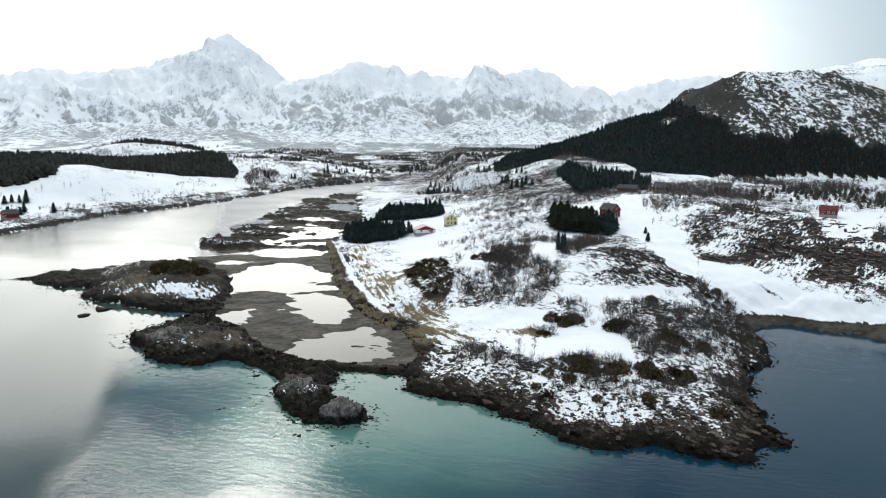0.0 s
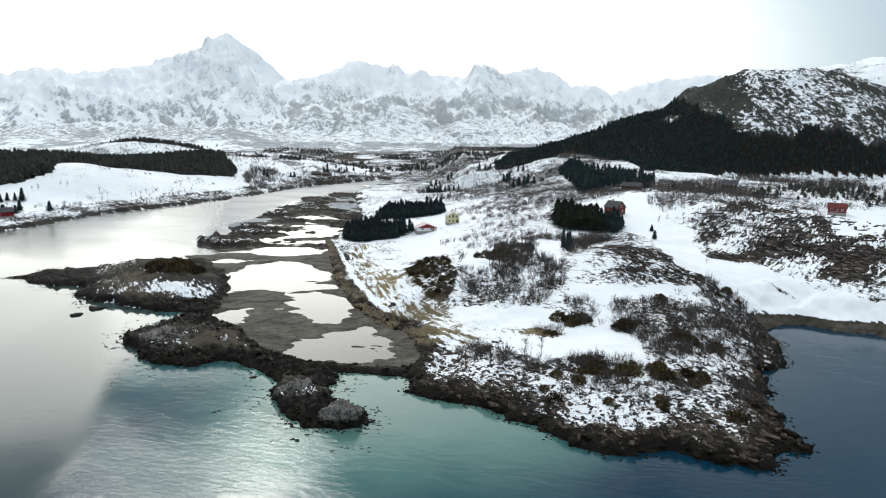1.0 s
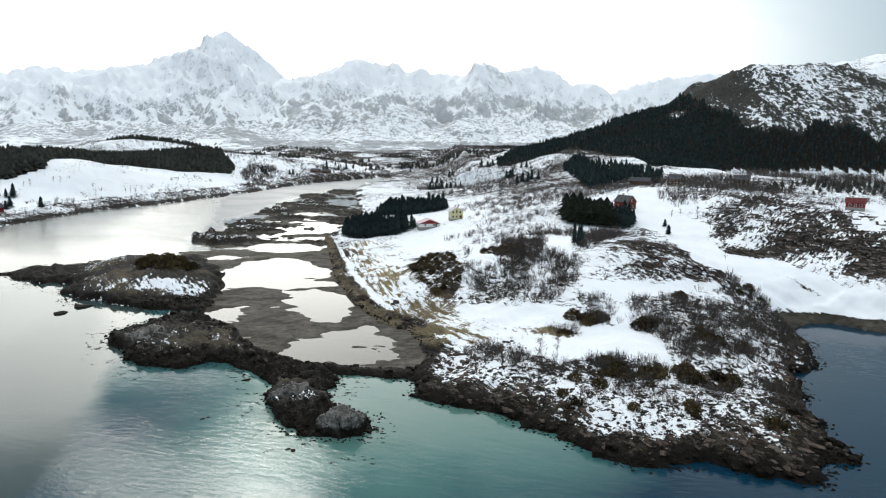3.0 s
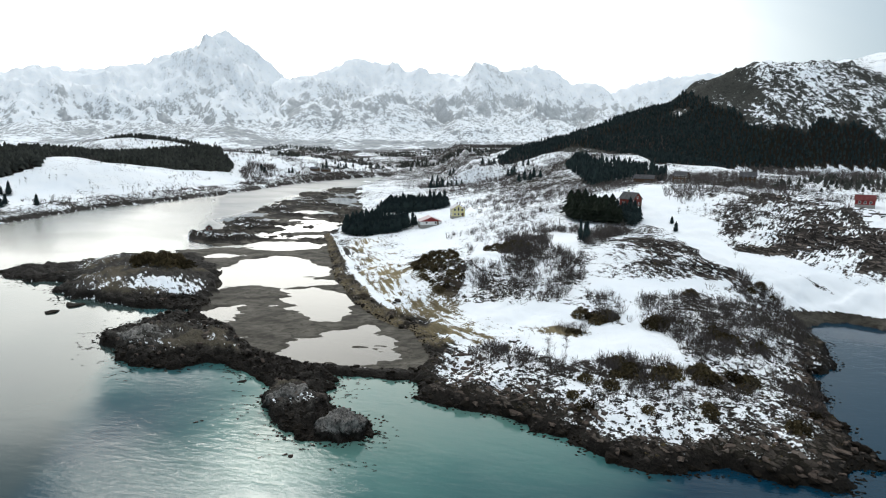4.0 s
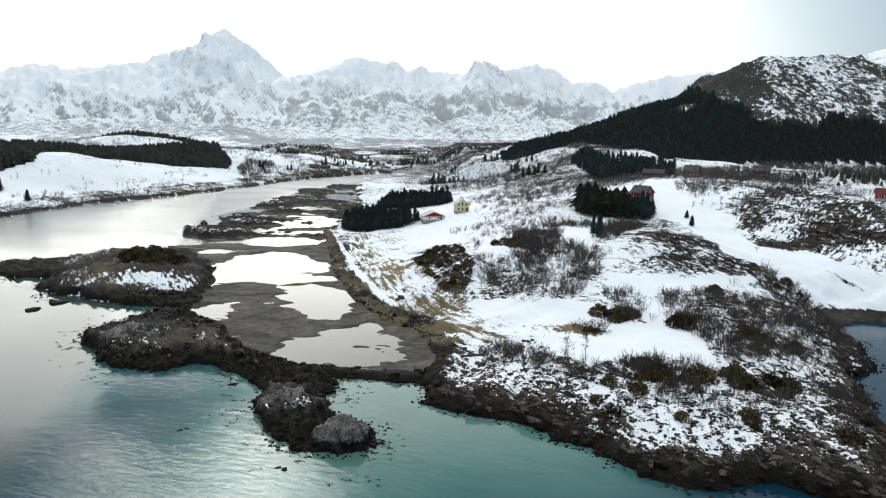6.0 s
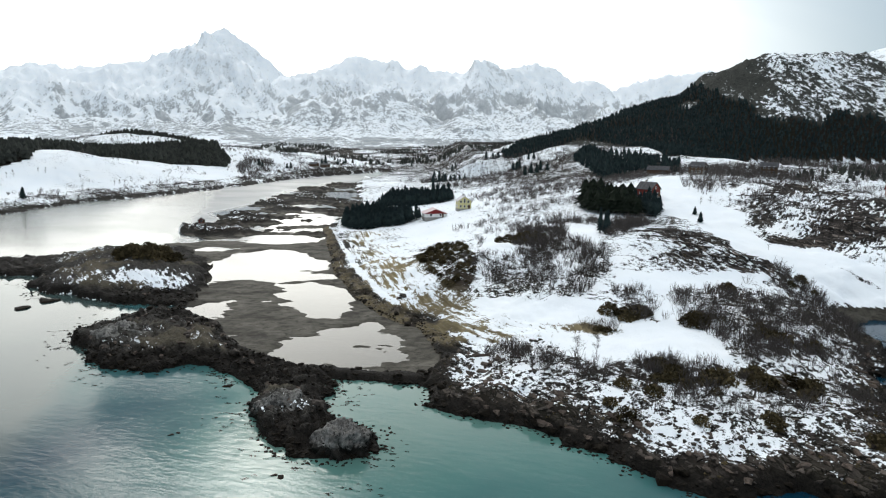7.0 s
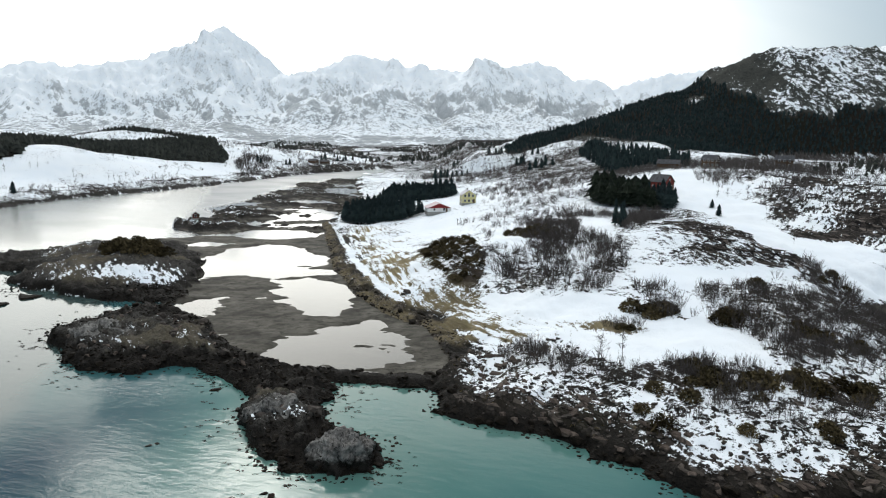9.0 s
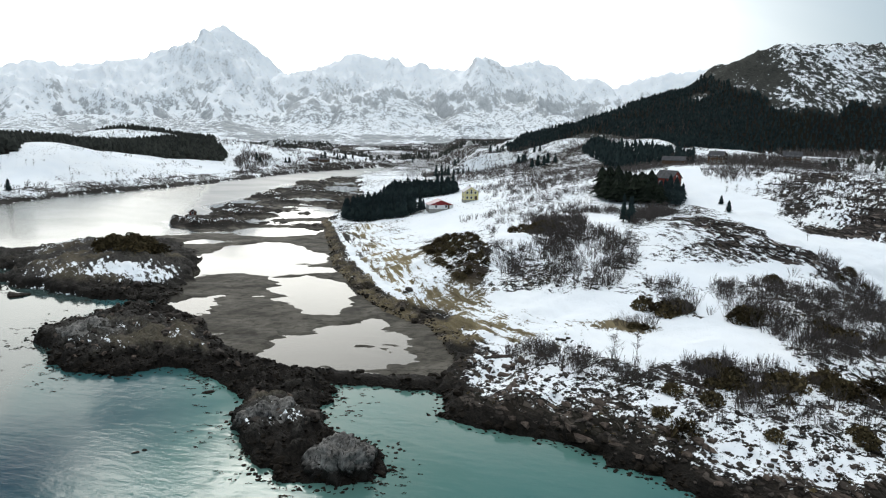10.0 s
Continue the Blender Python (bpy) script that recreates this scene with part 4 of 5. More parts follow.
def scatter(rng, outline, gap, tries=6000):
    """Places inside an outline that keep a gap between them."""
    xs, ys = [p[0] for p in outline], [p[1] for p in outline]
    px = np.array([rng.uniform(min(xs), max(xs)) for _ in range(tries)])
    py = np.array([rng.uniform(min(ys), max(ys)) for _ in range(tries)])
    ok = inside(px, py, outline) > 0
    taken, out = {}, []
    for x, y in zip(px[ok], py[ok]):
        i, j = int(x // gap), int(y // gap)
        if all((x - a) ** 2 + (y - b) ** 2 > gap * gap for u in (-1, 0, 1) for v in (-1, 0, 1) for a, b in taken.get((i + u, j + v), ())):
            taken.setdefault((i, j), []).append((x, y))
            out.append((float(x), float(y)))
    return out


rng = random.Random(4)
copse = scatter(rng, [(-61, 424), (-54, 412), (-40, 403), (-27, 402), (-22, 412), (-25, 426), (-38, 438), (-57, 444)], 2.3)
copse += scatter(rng, [(-50, 512), (-40, 500), (-18, 496), (-2, 500), (2, 512), (-6, 526), (-28, 532), (-48, 528)], 2.6)
copse += [(-19, 417), (-17.5, 421)]
plant(SPRUCES, copse, rng, 0.6, 1.2)
copse = scatter(rng, [(60, 352), (72, 342), (86, 332), (93, 342), (90, 356), (72, 364), (62, 366)], 3.1)
SQUAT = [spruce(110 + i, 8.6, w, M_PINE, 7) for i, w in enumerate((3.9, 4.4, 3.5))]
for ob in SQUAT:
    tagged(ob, "bushy olive-green conifer in a close copse", "tree", "conifers by the barn-red house")
plant(SQUAT, [c for c in copse if c[0] < 80], rng, 0.85, 1.6)
plant([spruce(115, 10.0, 3.2), spruce(116, 10.0, 2.9)], [c for c in copse if c[0] >= 80], rng, 0.7, 1.0)
low = spruce(139, 10.0, 3.4)
tagged(low, "small dark spruce on open snow", "tree", "young spruces")
slim = spruce(138, 10.0, 1.9)
tagged(slim, "tall slim dark conifer in scrub", "tree", "slim conifers")
plant([slim], [(54, 283), (55.5, 286), (53, 287)], rng, 0.8, 1.1)
plant([low], [(104, 335), (101, 320)], rng, 0.4, 0.55)

VALLEY_SPRUCES = [(-322, 498), (-316, 504), (-326, 506), (-331, 500), (-318, 512), (-300, 520), (-18, 880), (-12, 884), (-7, 890), (4, 894), (8, 897), (60, 1187), (68, 1190), (75, 1192), (87, 886), (93, 880), (61, 600), (66, 604), (70, 598), (74, 606), (79, 601),
                  (-233, 884), (-228, 880), (-172, 1130), (-201, 1163), (-150, 1040), (-60, 1150), (-40, 1300), (20, 1300), (130, 1100)]
VALLEY_SPRUCES += [(-16, 711), (-13, 714), (-10, 710), (-7, 713), (-4, 711), (1, 715), (5, 712), (10, 719), (15, 716), (38, 759), (43, 728), (49, 739), (46, 733), (-205, 911), (-201, 914), (-174, 983), (-170, 990), (-158, 1019), (-152, 1031), (61, 669), (59, 684), (74, 692), (79, 692), (64, 676), (-345, 550), (-341, 552), (-343, 556), (-352, 542), (-355, 546), (-350, 548)]
lone = spruce(140, 10.0, 3.3)
tagged(lone, "solitary dark spruce on the snowy valley floor", "tree", "valley spruces")
plant([lone], VALLEY_SPRUCES, rng, 0.6, 1.0)


def forest(name, label, outline, gap, keep, lo, hi, seed, tries, needles=None, widths=(0.2, 0.24, 0.28, 0.22)):
    """A far wood, too thick to count."""
    rng = random.Random(seed)
    places = np.array(scatter(rng, outline, gap, tries))
    z, cover = heights(places[:, 0], places[:, 1])
    ok = keep(places[:, 0], places[:, 1], z) & (z > 2)
    models = [crown_arrays(rng, 1.0, w, 3, 7, 0.02) for w in widths]
    verts, faces, n = [], [], 0
    for (x, y), h in zip(places[ok], z[ok]):
        v, f = models[rng.randrange(4)]
        s = rng.uniform(lo, hi)
        verts.append(v * s + (x, y, h - 0.4))
        faces.append(f + n)
        n += len(v)
    tagged(new(name, mesh_from(name, np.concatenate(verts), np.concatenate(faces), [needles or M_SPRUCE])), label, "forest", kind="stuff")


forest("hill_forest", "dark spruce forest covering the lower hillside",
       HILL_WOOD, 2.9, on_slope, 3.8, 6.4, 21, 90000)
forest("foot_forest", "dark spruces in front of the wooded hill", [(103, 620), (128, 690), (123, 611), (156, 565), (164, 537), (146, 490), (142, 528), (120, 520), (104, 508), (106, 564)], 3.0, lambda x, y, z: fbm(x, y, 26, 3, 6) > -0.7, 5, 9, 26, 6000)
forest("roadside_forest", "dark trees round the red-roofed house", [(192, 428), (222, 408), (240, 396), (262, 385), (300, 380), (310, 440), (250, 470), (205, 446)], 3.8, lambda x, y, z: fbm(x, y, 24, 3, 6) > -0.1, 3.0, 5.5, 27, 4500, M_HAZEWOOD, (0.3, 0.36, 0.42, 0.33))
forest("bank_forest", "dark spruce forest on the far bank behind snowfields",
       BANK_WOOD, 4.2,
       lambda x, y, z: z > 3, 7, 12, 22, 40000, M_HAZEWOOD, (0.3, 0.36, 0.42, 0.33))
forest("ridge_forest", "thin dark wood along a snowy ridge", [(-650, 1330), (-560, 1290), (-470, 1330), (-510, 1420), (-690, 1420)], 4.6, lambda x, y, z: x < 1e9, 6, 11, 23, 4000, M_HAZEWOOD, (0.3, 0.36, 0.42, 0.33))
forest("shore_wood", "dark wood along the head of the channel", [(-420, 1180), (-250, 1180), (-150, 1420), (-300, 1500), (-420, 1400)], 11, lambda x, y, z: fbm(x, y, 90, 3, 8) > 0.1, 5, 9, 24, 6000, M_HAZEWOOD, (0.3, 0.36, 0.42, 0.33))
forest("farm_wood", "dark spruces behind the white farmhouse across the channel", [(-345, 1238), (-268, 1228), (-262, 1290), (-350, 1300)], 6, lambda x, y, z: fbm(x, y, 40, 3, 8) > -0.4, 6, 9, 28, 1500, M_HAZEWOOD, (0.3, 0.36, 0.42, 0.33))
forest("valley_wood", "scattered dark trees over the snowy valley floor", [(-600, 1500), (60, 950), (420, 900), (600, 2400), (-900, 2500)], 9, lambda x, y, z: fbm(x, y * 0.4, 110, 5, 9, 0.62) > 0.34, 4, 8, 25, 24000, M_HAZEWOOD, (0.3, 0.36, 0.42, 0.33))


# ---- bare scrub ----
def spike(verts, faces, a, b, r):
    """A thin three-sided taper from a to b."""
    w = (b - a).normalized()
    u = w.orthogonal().normalized()
    v = w.cross(u)
    n = len(verts)
    for k in range(3):
        t = 2.0944 * k
        verts.append(a + r * (math.cos(t) * u + math.sin(t) * v))
    verts.append(b)
    faces += [(n, n + 1, n + 3), (n + 1, n + 2, n + 3), (n + 2, n, n + 3)]


def shrub_arrays(rng, stems, twigs, h, spread, r):
    stem_v, stem_f, twig_v, twig_f = [], [], [], []
    for _ in range(stems):
        a = Vector((rng.gauss(0, 0.3) * spread, rng.gauss(0, 0.3) * spread, -0.1))
        lean = Vector((a.x * 0.9 + rng.gauss(0, 0.25), a.y * 0.9 + rng.gauss(0, 0.25), 1)).normalized()
        top = a + lean * h * rng.uniform(0.6, 1.0)
        spike(stem_v, stem_f, a, top, r)
        for _ in range(twigs):
            p = a.lerp(top, rng.uniform(0.3, 0.9))
            way = (lean + 0.8 * Vector((rng.gauss(0, 0.6), rng.gauss(0, 0.6), rng.uniform(0, 0.6)))).normalized()
            spike(twig_v, twig_f, p, p + way * h * rng.uniform(0.18, 0.4), r * 0.6)
    return [np.array(q) for q in (stem_v, stem_f, twig_v, twig_f)]


def shrub(seed, stems, twigs, h, spread, r, label):
    rng = random.Random(seed)
    sv, sf, tv, tf = shrub_arrays(rng, stems, twigs, h, spread, r)
    thing = new("bare_shrub", mesh_from("bare_shrub", np.concatenate([sv, tv]), np.concatenate([sf, tf + len(sv)]), [M_TWIG]))
    return tagged(thing, label, "shrub", "bare shrubs of the point")


def thicket_places(count, seed, box4, floor=0.12):
    """Places drawn by how thick the scrub stands."""
    rs = np.random.RandomState(seed)
    n = count * 14
    x, y = rs.uniform(box4[0], box4[1], n), rs.uniform(box4[2], box4[3], n)
    d = shrubs(x, y) * (0.35 + 0.65 * (fbm(x, y, 7, 3, 77) > -0.1))
    ok = (d > floor) & (rs.uniform(0, 1, n) < d ** 1.3)
    x, y = x[ok], y[ok]
    z, cover = heights(x, y)
    ok = (z > 2.2) & (cover["mud"] < 0.5)
    return np.stack([x[ok], y[ok], z[ok]], 1)[:count]


near = thicket_places(300, 31, (0, 120, 145, 245))
SHRUBS = [shrub(200 + i, 11, 9, h, s, 0.034, "leafless grey-brown birch shrub growing out of snow") for i, (h, s) in enumerate(((3.2, 1.2), (4.0, 1.5), (2.8, 1.4), (4.4, 1.2), (2.6, 1.0)))]
rng = random.Random(15)
spots = [(float(p[0]), float(p[1])) for p in near[:236]]
for bx, by in ((46, 211), (60, 205), (36, 206), (47, 213), (62, 207)):
    spots += [(bx + rng.gauss(0, 2.2), by + rng.gauss(0, 1.6)) for _ in range(12)]
plant(SHRUBS, spots, random.Random(5), 0.65, 1.1, 0.05)


def thicket(name, label, places, lo, hi, seed, stems, twigs, r):
    rng = random.Random(seed)
    models = []
    for _ in range(6):
        sv, sf, tv, tf = shrub_arrays(rng, stems, twigs, 1.0, 0.5, r)
        models.append((np.concatenate([sv, tv]), np.concatenate([sf, tf + len(sv)])))
    verts, faces, n = [], [], 0
    for x, y, z in places:
        v, f = models[rng.randrange(6)]
        a, s = rng.uniform(0, 6.28), rng.uniform(lo, hi)
        c, q = math.cos(a) * s, math.sin(a) * s
        verts.append(np.stack([v[:, 0] * c - v[:, 1] * q + x, v[:, 0] * q + v[:, 1] * c + y, v[:, 2] * s + z], 1))
        faces.append(f + n)
        n += len(v)
    tagged(new(name, mesh_from(name, np.concatenate(verts), np.concatenate(faces), [M_TWIG])), label, "scrub", kind="stuff")


thicket("scrub", "leafless birch and willow scrub in patchy snow", thicket_places(2600, 32, (-10, 130, 140, 330)), 1.5, 3.7, 6, 8, 7, 0.015)
thicket("far_scrub", "leafless grey scrub over snowy slopes", thicket_places(5000, 33, (-20, 420, 300, 700), 0.2), 2.0, 4.2, 7, 7, 5, 0.02)


def bank_places(count, seed):
    """Thin scrub between the far shore and its road."""
    rs = np.random.RandomState(seed)
    x, y = rs.uniform(-420, -80, count * 12), rs.uniform(440, 1040, count * 12)
    d = inside(x, y, FAR_SHORE)
    ok = (d > 8) & (d < 130) & (fbm(x, y, 30, 3, 82) > 0.15) & (rs.uniform(0, 1, len(x)) < np.exp(-d / 45))
    x, y = x[ok][:count], y[ok][:count]
    return np.stack([x, y, heights(x, y)[0]], 1)


def wood_places(count, seed, outline):
    places = np.array(scatter(random.Random(seed), outline, 3.0, count * 5))[:count]
    z = heights(places[:, 0], places[:, 1])[0]
    ok = (fbm(places[:, 0], places[:, 1], 40, 3, 78) > -0.15) & (z > 3)
    return np.stack([places[ok, 0], places[ok, 1], z[ok]], 1)


thicket("birch_wood", "bare brown birch wood below the spruce hill", wood_places(1500, 36, [(128, 440), (150, 415), (230, 420), (290, 470), (300, 560), (215, 540), (150, 520)]), 4.0, 7.5, 9, 5, 9, 0.016)


thicket("bank_scrub", "thin bare scrub along the far shore road", bank_places(750, 37), 2.0, 4.5, 10, 6, 6, 0.025)


thicket("shore_birch_wood", "bare grey birch wood on the snowy bank across the channel", wood_places(700, 39, [(-232, 821), (-194, 905), (-125, 1020), (-105, 862), (-146, 801), (-188, 707), (-215, 740)]), 3.5, 6.5, 11, 5, 8, 0.022)


thicket("bank_birch_wood", "close grey birch wood beside the spruces of the far bank", wood_places(420, 40, [(-232, 812), (-208, 836), (-226, 916), (-255, 905), (-250, 850)]), 5.0, 9.0, 12, 6, 9, 0.022)
thicket("valley_birch_wood", "long strip of bare birch wood across the snowy valley floor", wood_places(420, 42, [(-95, 840), (-20, 730), (-5, 760), (-30, 860), (-80, 900)]), 4.0, 7.0, 13, 5, 9, 0.022)


def valley_places(count, seed):
    rs = np.random.RandomState(seed)
    x, y = rs.uniform(-700, 500, count * 6), rs.uniform(640, 2300, count * 6)
    z, cover = heights(x, y)
    ok = (z > 2.5) & (z < 60) & (fbm(x, y * 0.5, 80, 4, 79) > 0.08)
    return np.stack([x[ok], y[ok], z[ok]], 1)[:count]


thicket("valley_scrub", "leafless woods scattered over the snowy valley", valley_places(9000, 34), 3.0, 6.5, 8, 6, 5, 0.024)


def birch(seed, h):
    """A bare tree: trunk, limbs and a fan of twigs."""
    rng = random.Random(seed)
    thing = new("birch_tree")
    tv, tf, lv, lf, wv, wf = [], [], [], [], [], []
    top = Vector((rng.gauss(0, 0.3), rng.gauss(0, 0.3), h))
    spike(tv, tf, Vector((0, 0, -0.3)), top, 0.014 * h)
    for i in range(16):
        p = Vector((0, 0, 0)).lerp(top, rng.uniform(0.2, 0.92))
        a = rng.uniform(0, 6.28)
        q = p + Vector((math.cos(a) * 0.28, math.sin(a) * 0.28, 0.3)) * h * rng.uniform(0.5, 1.0) * (1.1 - p.z / h)
        spike(lv, lf, p, q, 0.006 * h)
        for _ in range(9):
            s = p.lerp(q, rng.uniform(0.3, 1.0))
            spike(wv, wf, s, s + Vector((rng.gauss(0, 0.09), rng.gauss(0, 0.09), rng.uniform(0.02, 0.14))) * h, 0.0035 * h)
    n = len(lv)
    part("trunk", mesh_from("birch_trunk", np.array(tv), np.array(tf), [M_BARK]), None, thing)
    part("crown", mesh_from("birch_crown", np.array(lv + wv), np.array(lf + [(a + n, b + n, c + n) for a, b, c in wf]), [M_TWIG]), None, thing)
    return tagged(thing, "bare grey birch tree standing in snow", "tree", "bare birches")


BIRCHES = [birch(300 + i, 7.5) for i in range(4)]
plant(BIRCHES, [(123, 382), (126, 390), (130, 396), (121, 375), (133, 402), (128, 410), (136, 392), (139, 412), (112, 283), (152, 420), (160, 428), (172, 432), (118, 300), (97, 246), (99, 243), (104, 240),
                (101, 248), (107, 236), (93, 251), (24, 306), (33, 312), (41, 300), (18, 318), (26, 186), (31, 187), (63, 304), (66, 298), (140, 436), (144, 440), (151, 438), (156, 441), (176, 434), (181, 436), (188, 434), (193, 438), (166, 436), (147, 428), (-300, 600), (-305, 606), (-262, 690), (-270, 700), (-290, 580), (-349, 580), (-346, 584), (-335, 599), (-331, 602), (-282, 617), (-278, 626), (-276, 634), (-280, 622), (-257, 696), (112, 351), (116, 350), (118, 384), (128, 410), (120, 377), (136, 346), (134, 338), (142, 353), (153, 376), (164, 400), (122, 343), (130, 387), (145, 526), (142, 512), (138, 524), (148, 521)],
      random.Random(9), 0.55, 1.0, 0.1)


# ---- juniper and heather ----
def clump_arrays(rng, count, size):
    """A ragged cushion of small sprays."""
    verts, faces = [], []
    for _ in range(count):
        d = Vector((rng.gauss(0, 1), rng.gauss(0, 1), abs(rng.gauss(0, 1)))).normalized()
        c = Vector((d.x, d.y, d.z * 1.05)) * rng.uniform(0.6, 1.0)
        a = Vector((rng.gauss(0, 1), rng.gauss(0, 1), rng.gauss(0, 1))).normalized()
        b = a.orthogonal().normalized()
        s = size * rng.uniform(0.6, 1.3)
        n = len(verts)
        verts += [c + a * s, c - a * s * 0.6 + b * s * 0.6, c - a * s * 0.6 - b * s * 0.6]
        faces.append((n, n + 1, n + 2))
    return np.array(verts), np.array(faces)


def juniper(seed):
    rng = random.Random(seed)
    thing = new("juniper_bush")
    v, f = clump_arrays(rng, 420, 0.16)
    part("foliage", mesh_from("juniper_foliage", v, f, [M_HEATH]), None, thing)
    stems = []
    sf = []
    for _ in range(7):
        a = rng.uniform(0, 6.28)
        spike(stems, sf, Vector((0, 0, -0.2)), Vector((math.cos(a) * 0.55, math.sin(a) * 0.55, rng.uniform(0.3, 0.6))), 0.05)
    part("stems", mesh_from("juniper_stems", np.array(stems), np.array(sf), [M_BARK]), None, thing)
    return tagged(thing, "low brown-green juniper bush with snow round it", "bush", "junipers")


JUNIPERS = [juniper(400 + i) for i in range(4)]
rng = random.Random(11)
bushes = [(49, 166), (60, 170), (35, 205), (37, 204), (57, 299), (58, 302), (73, 202), (70, 172), (104, 250), (109, 254), (45, 170), (40, 173)]
for bx, by in ((46, 211), (60, 205), (50, 171), (61, 174), (72, 196), (42, 174)):
    bushes += [(bx + rng.gauss(0, 1.9), by + rng.gauss(0, 1.3)) for _ in range(5)]
plant(JUNIPERS, bushes, rng, 1.3, 3.0, 0.4)
hump = [juniper(430 + i) for i in range(2)]
for ob in hump:
    tagged(ob, "dark juniper on the hump of the rocky islet", "bush", "islet junipers")
plant(hump, scatter(rng, [(-127, 296), (-117, 291), (-106, 292), (-104, 298), (-114, 304), (-125, 303)], 2.6, 700), rng, 2.8, 4.4, 0.5)
stout = [juniper(440 + i) for i in range(2)]
for ob in stout:
    tagged(ob, "large olive-brown juniper bush among birch scrub", "bush", "junipers")
plant(stout, [(57, 203), (59, 202), (50, 171.5), (52, 171), (58.5, 169), (60.5, 168), (55, 155), (78, 158), (83, 196), (40, 215), (47, 211), (33, 172), (38, 168), (29, 165.5), (31, 160), (43, 157), (59, 206), (45, 209), (112, 251), (78, 234), (42, 180), (69, 172), (55, 157), (66, 166), (70, 150)], rng, 1.7, 3.2, 0.5)
browns = [juniper(420 + i) for i in range(3)]
for ob in browns:
    tagged(ob, "rusty brown juniper in a thick patch on the slope", "bush", "junipers")
plant(browns, scatter(rng, [(-13, 285), (-4, 250), (6, 246), (8, 270), (4, 308), (-8, 314)], 2.7, 2000), rng, 0.7, 1.9, 0.4)
plant([juniper(426)], scatter(rng, [(18, 284), (30, 280), (36, 290), (26, 298), (17, 294)], 2.8, 500), rng, 1.2, 2.4, 0.4)


def tufts(name, label, count, seed, area, keep, lo, hi, material, grain=14):
    rs, rng = np.random.RandomState(seed), random.Random(seed)
    x, y = rs.uniform(area[0], area[1], count), rs.uniform(area[2], area[3], count)
    z, cover = heights(x, y)
    ok = keep(x, y, z, cover, rs.uniform(0, 1, count))
    models = [clump_arrays(rng, grain, 0.5) for _ in range(5)]
    verts, faces, n = [], [], 0
    for a, b, c in zip(x[ok], y[ok], z[ok]):
        v, f = models[rng.randrange(5)]
        s = rng.uniform(lo, hi)
        t = rng.uniform(0, 6.28)
        q, w = math.cos(t) * s, math.sin(t) * s
        verts.append(np.stack([v[:, 0] * q - v[:, 1] * w + a, v[:, 0] * w + v[:, 1] * q + b, v[:, 2] * s * 0.6 + c], 1))
        faces.append(f + n)
        n += len(v)
    tagged(new(name, mesh_from(name, np.concatenate(verts), np.concatenate(faces), [material])), label, "heather", kind="stuff")


def heather_keep(x, y, z, cover, u):
    wish = 0.15 + 0.45 * shrubs(x, y) + 0.9 * cover["heath"] * (cover["snow"] < 0.45)
    return (z > 1.8) & (cover["mud"] < 0.5) & (cover["snow"] < 0.7) & (u < wish * 0.16 * (fbm(x, y, 5, 3, 81) > -0.15))


tufts("heather", "brown heather tufts poking through thin snow", 30000, 41, (-12, 125, 134, 300), heather_keep, 0.2, 0.6, M_HEATH)


# ---- stones ----
def stone_mesh(seed, detail, squash=0.7):
    rng = random.Random(seed)
    bm = bmesh.new()
    bmesh.ops.create_icosphere(bm, subdivisions=detail, radius=1.0)
    off = Vector((rng.uniform(0, 99), rng.uniform(0, 99), rng.uniform(0, 99)))
    cuts = [(Vector((rng.gauss(0, 1), rng.gauss(0, 1), rng.gauss(0, 1))).normalized(), rng.uniform(0.55, 0.85)) for _ in range(7)]
    for v in bm.verts:
        p = v.co.copy()
        for w, d in cuts:
            over = p.dot(w) - d
            if over > 0:
                p -= w * over * 0.85
        p *= 1 + 0.22 * noise.noise(p * 1.3 + off) + 0.1 * noise.noise(p * 3.1 + off)
        v.co = (p.x, p.y, p.z * squash)
    me = bpy.data.meshes.new("stone")
    bm.to_mesh(me)
    bm.free()
    return me


def block_mesh(seed, corners, squash=0.7):
    """A block broken along joints: a hull of a few uneven corners."""
    rng = random.Random(seed)
    bm = bmesh.new()
    for _ in range(corners):
        d = Vector((rng.gauss(0, 1), rng.gauss(0, 1), rng.gauss(0, 1))).normalized()
        d = Vector([math.copysign(abs(c) ** 0.6, c) for c in d]) * rng.uniform(0.7, 1.05)
        bm.verts.new((d.x, d.y, d.z * squash))
    out = bmesh.ops.convex_hull(bm, input=bm.verts[:])
    bmesh.ops.delete(bm, geom=list({e for e in out["geom_interior"] + out["geom_unused"] if isinstance(e, bmesh.types.BMVert)}), context="VERTS")
    me = bpy.data.meshes.new("stone")
    bm.to_mesh(me)
    bm.free()
    return me


STONES = [stone_mesh(500 + i, 2) for i in range(3)] + [block_mesh(505 + i, 26) for i in range(5)]
PEBBLES = [block_mesh(520 + i, 12) for i in range(6)]


def shore_places(count, seed, area, lo, hi):
    """Places along the tide line."""
    rs = np.random.RandomState(seed)
    x, y = rs.uniform(area[0], area[1], count * 40), rs.uniform(area[2], area[3], count * 40)
    z, cover = heights(x, y)
    ok = (z > lo) & (z < hi) & (cover["mud"] < 0.5)
    return np.stack([x[ok], y[ok], z[ok]], 1)[:count]


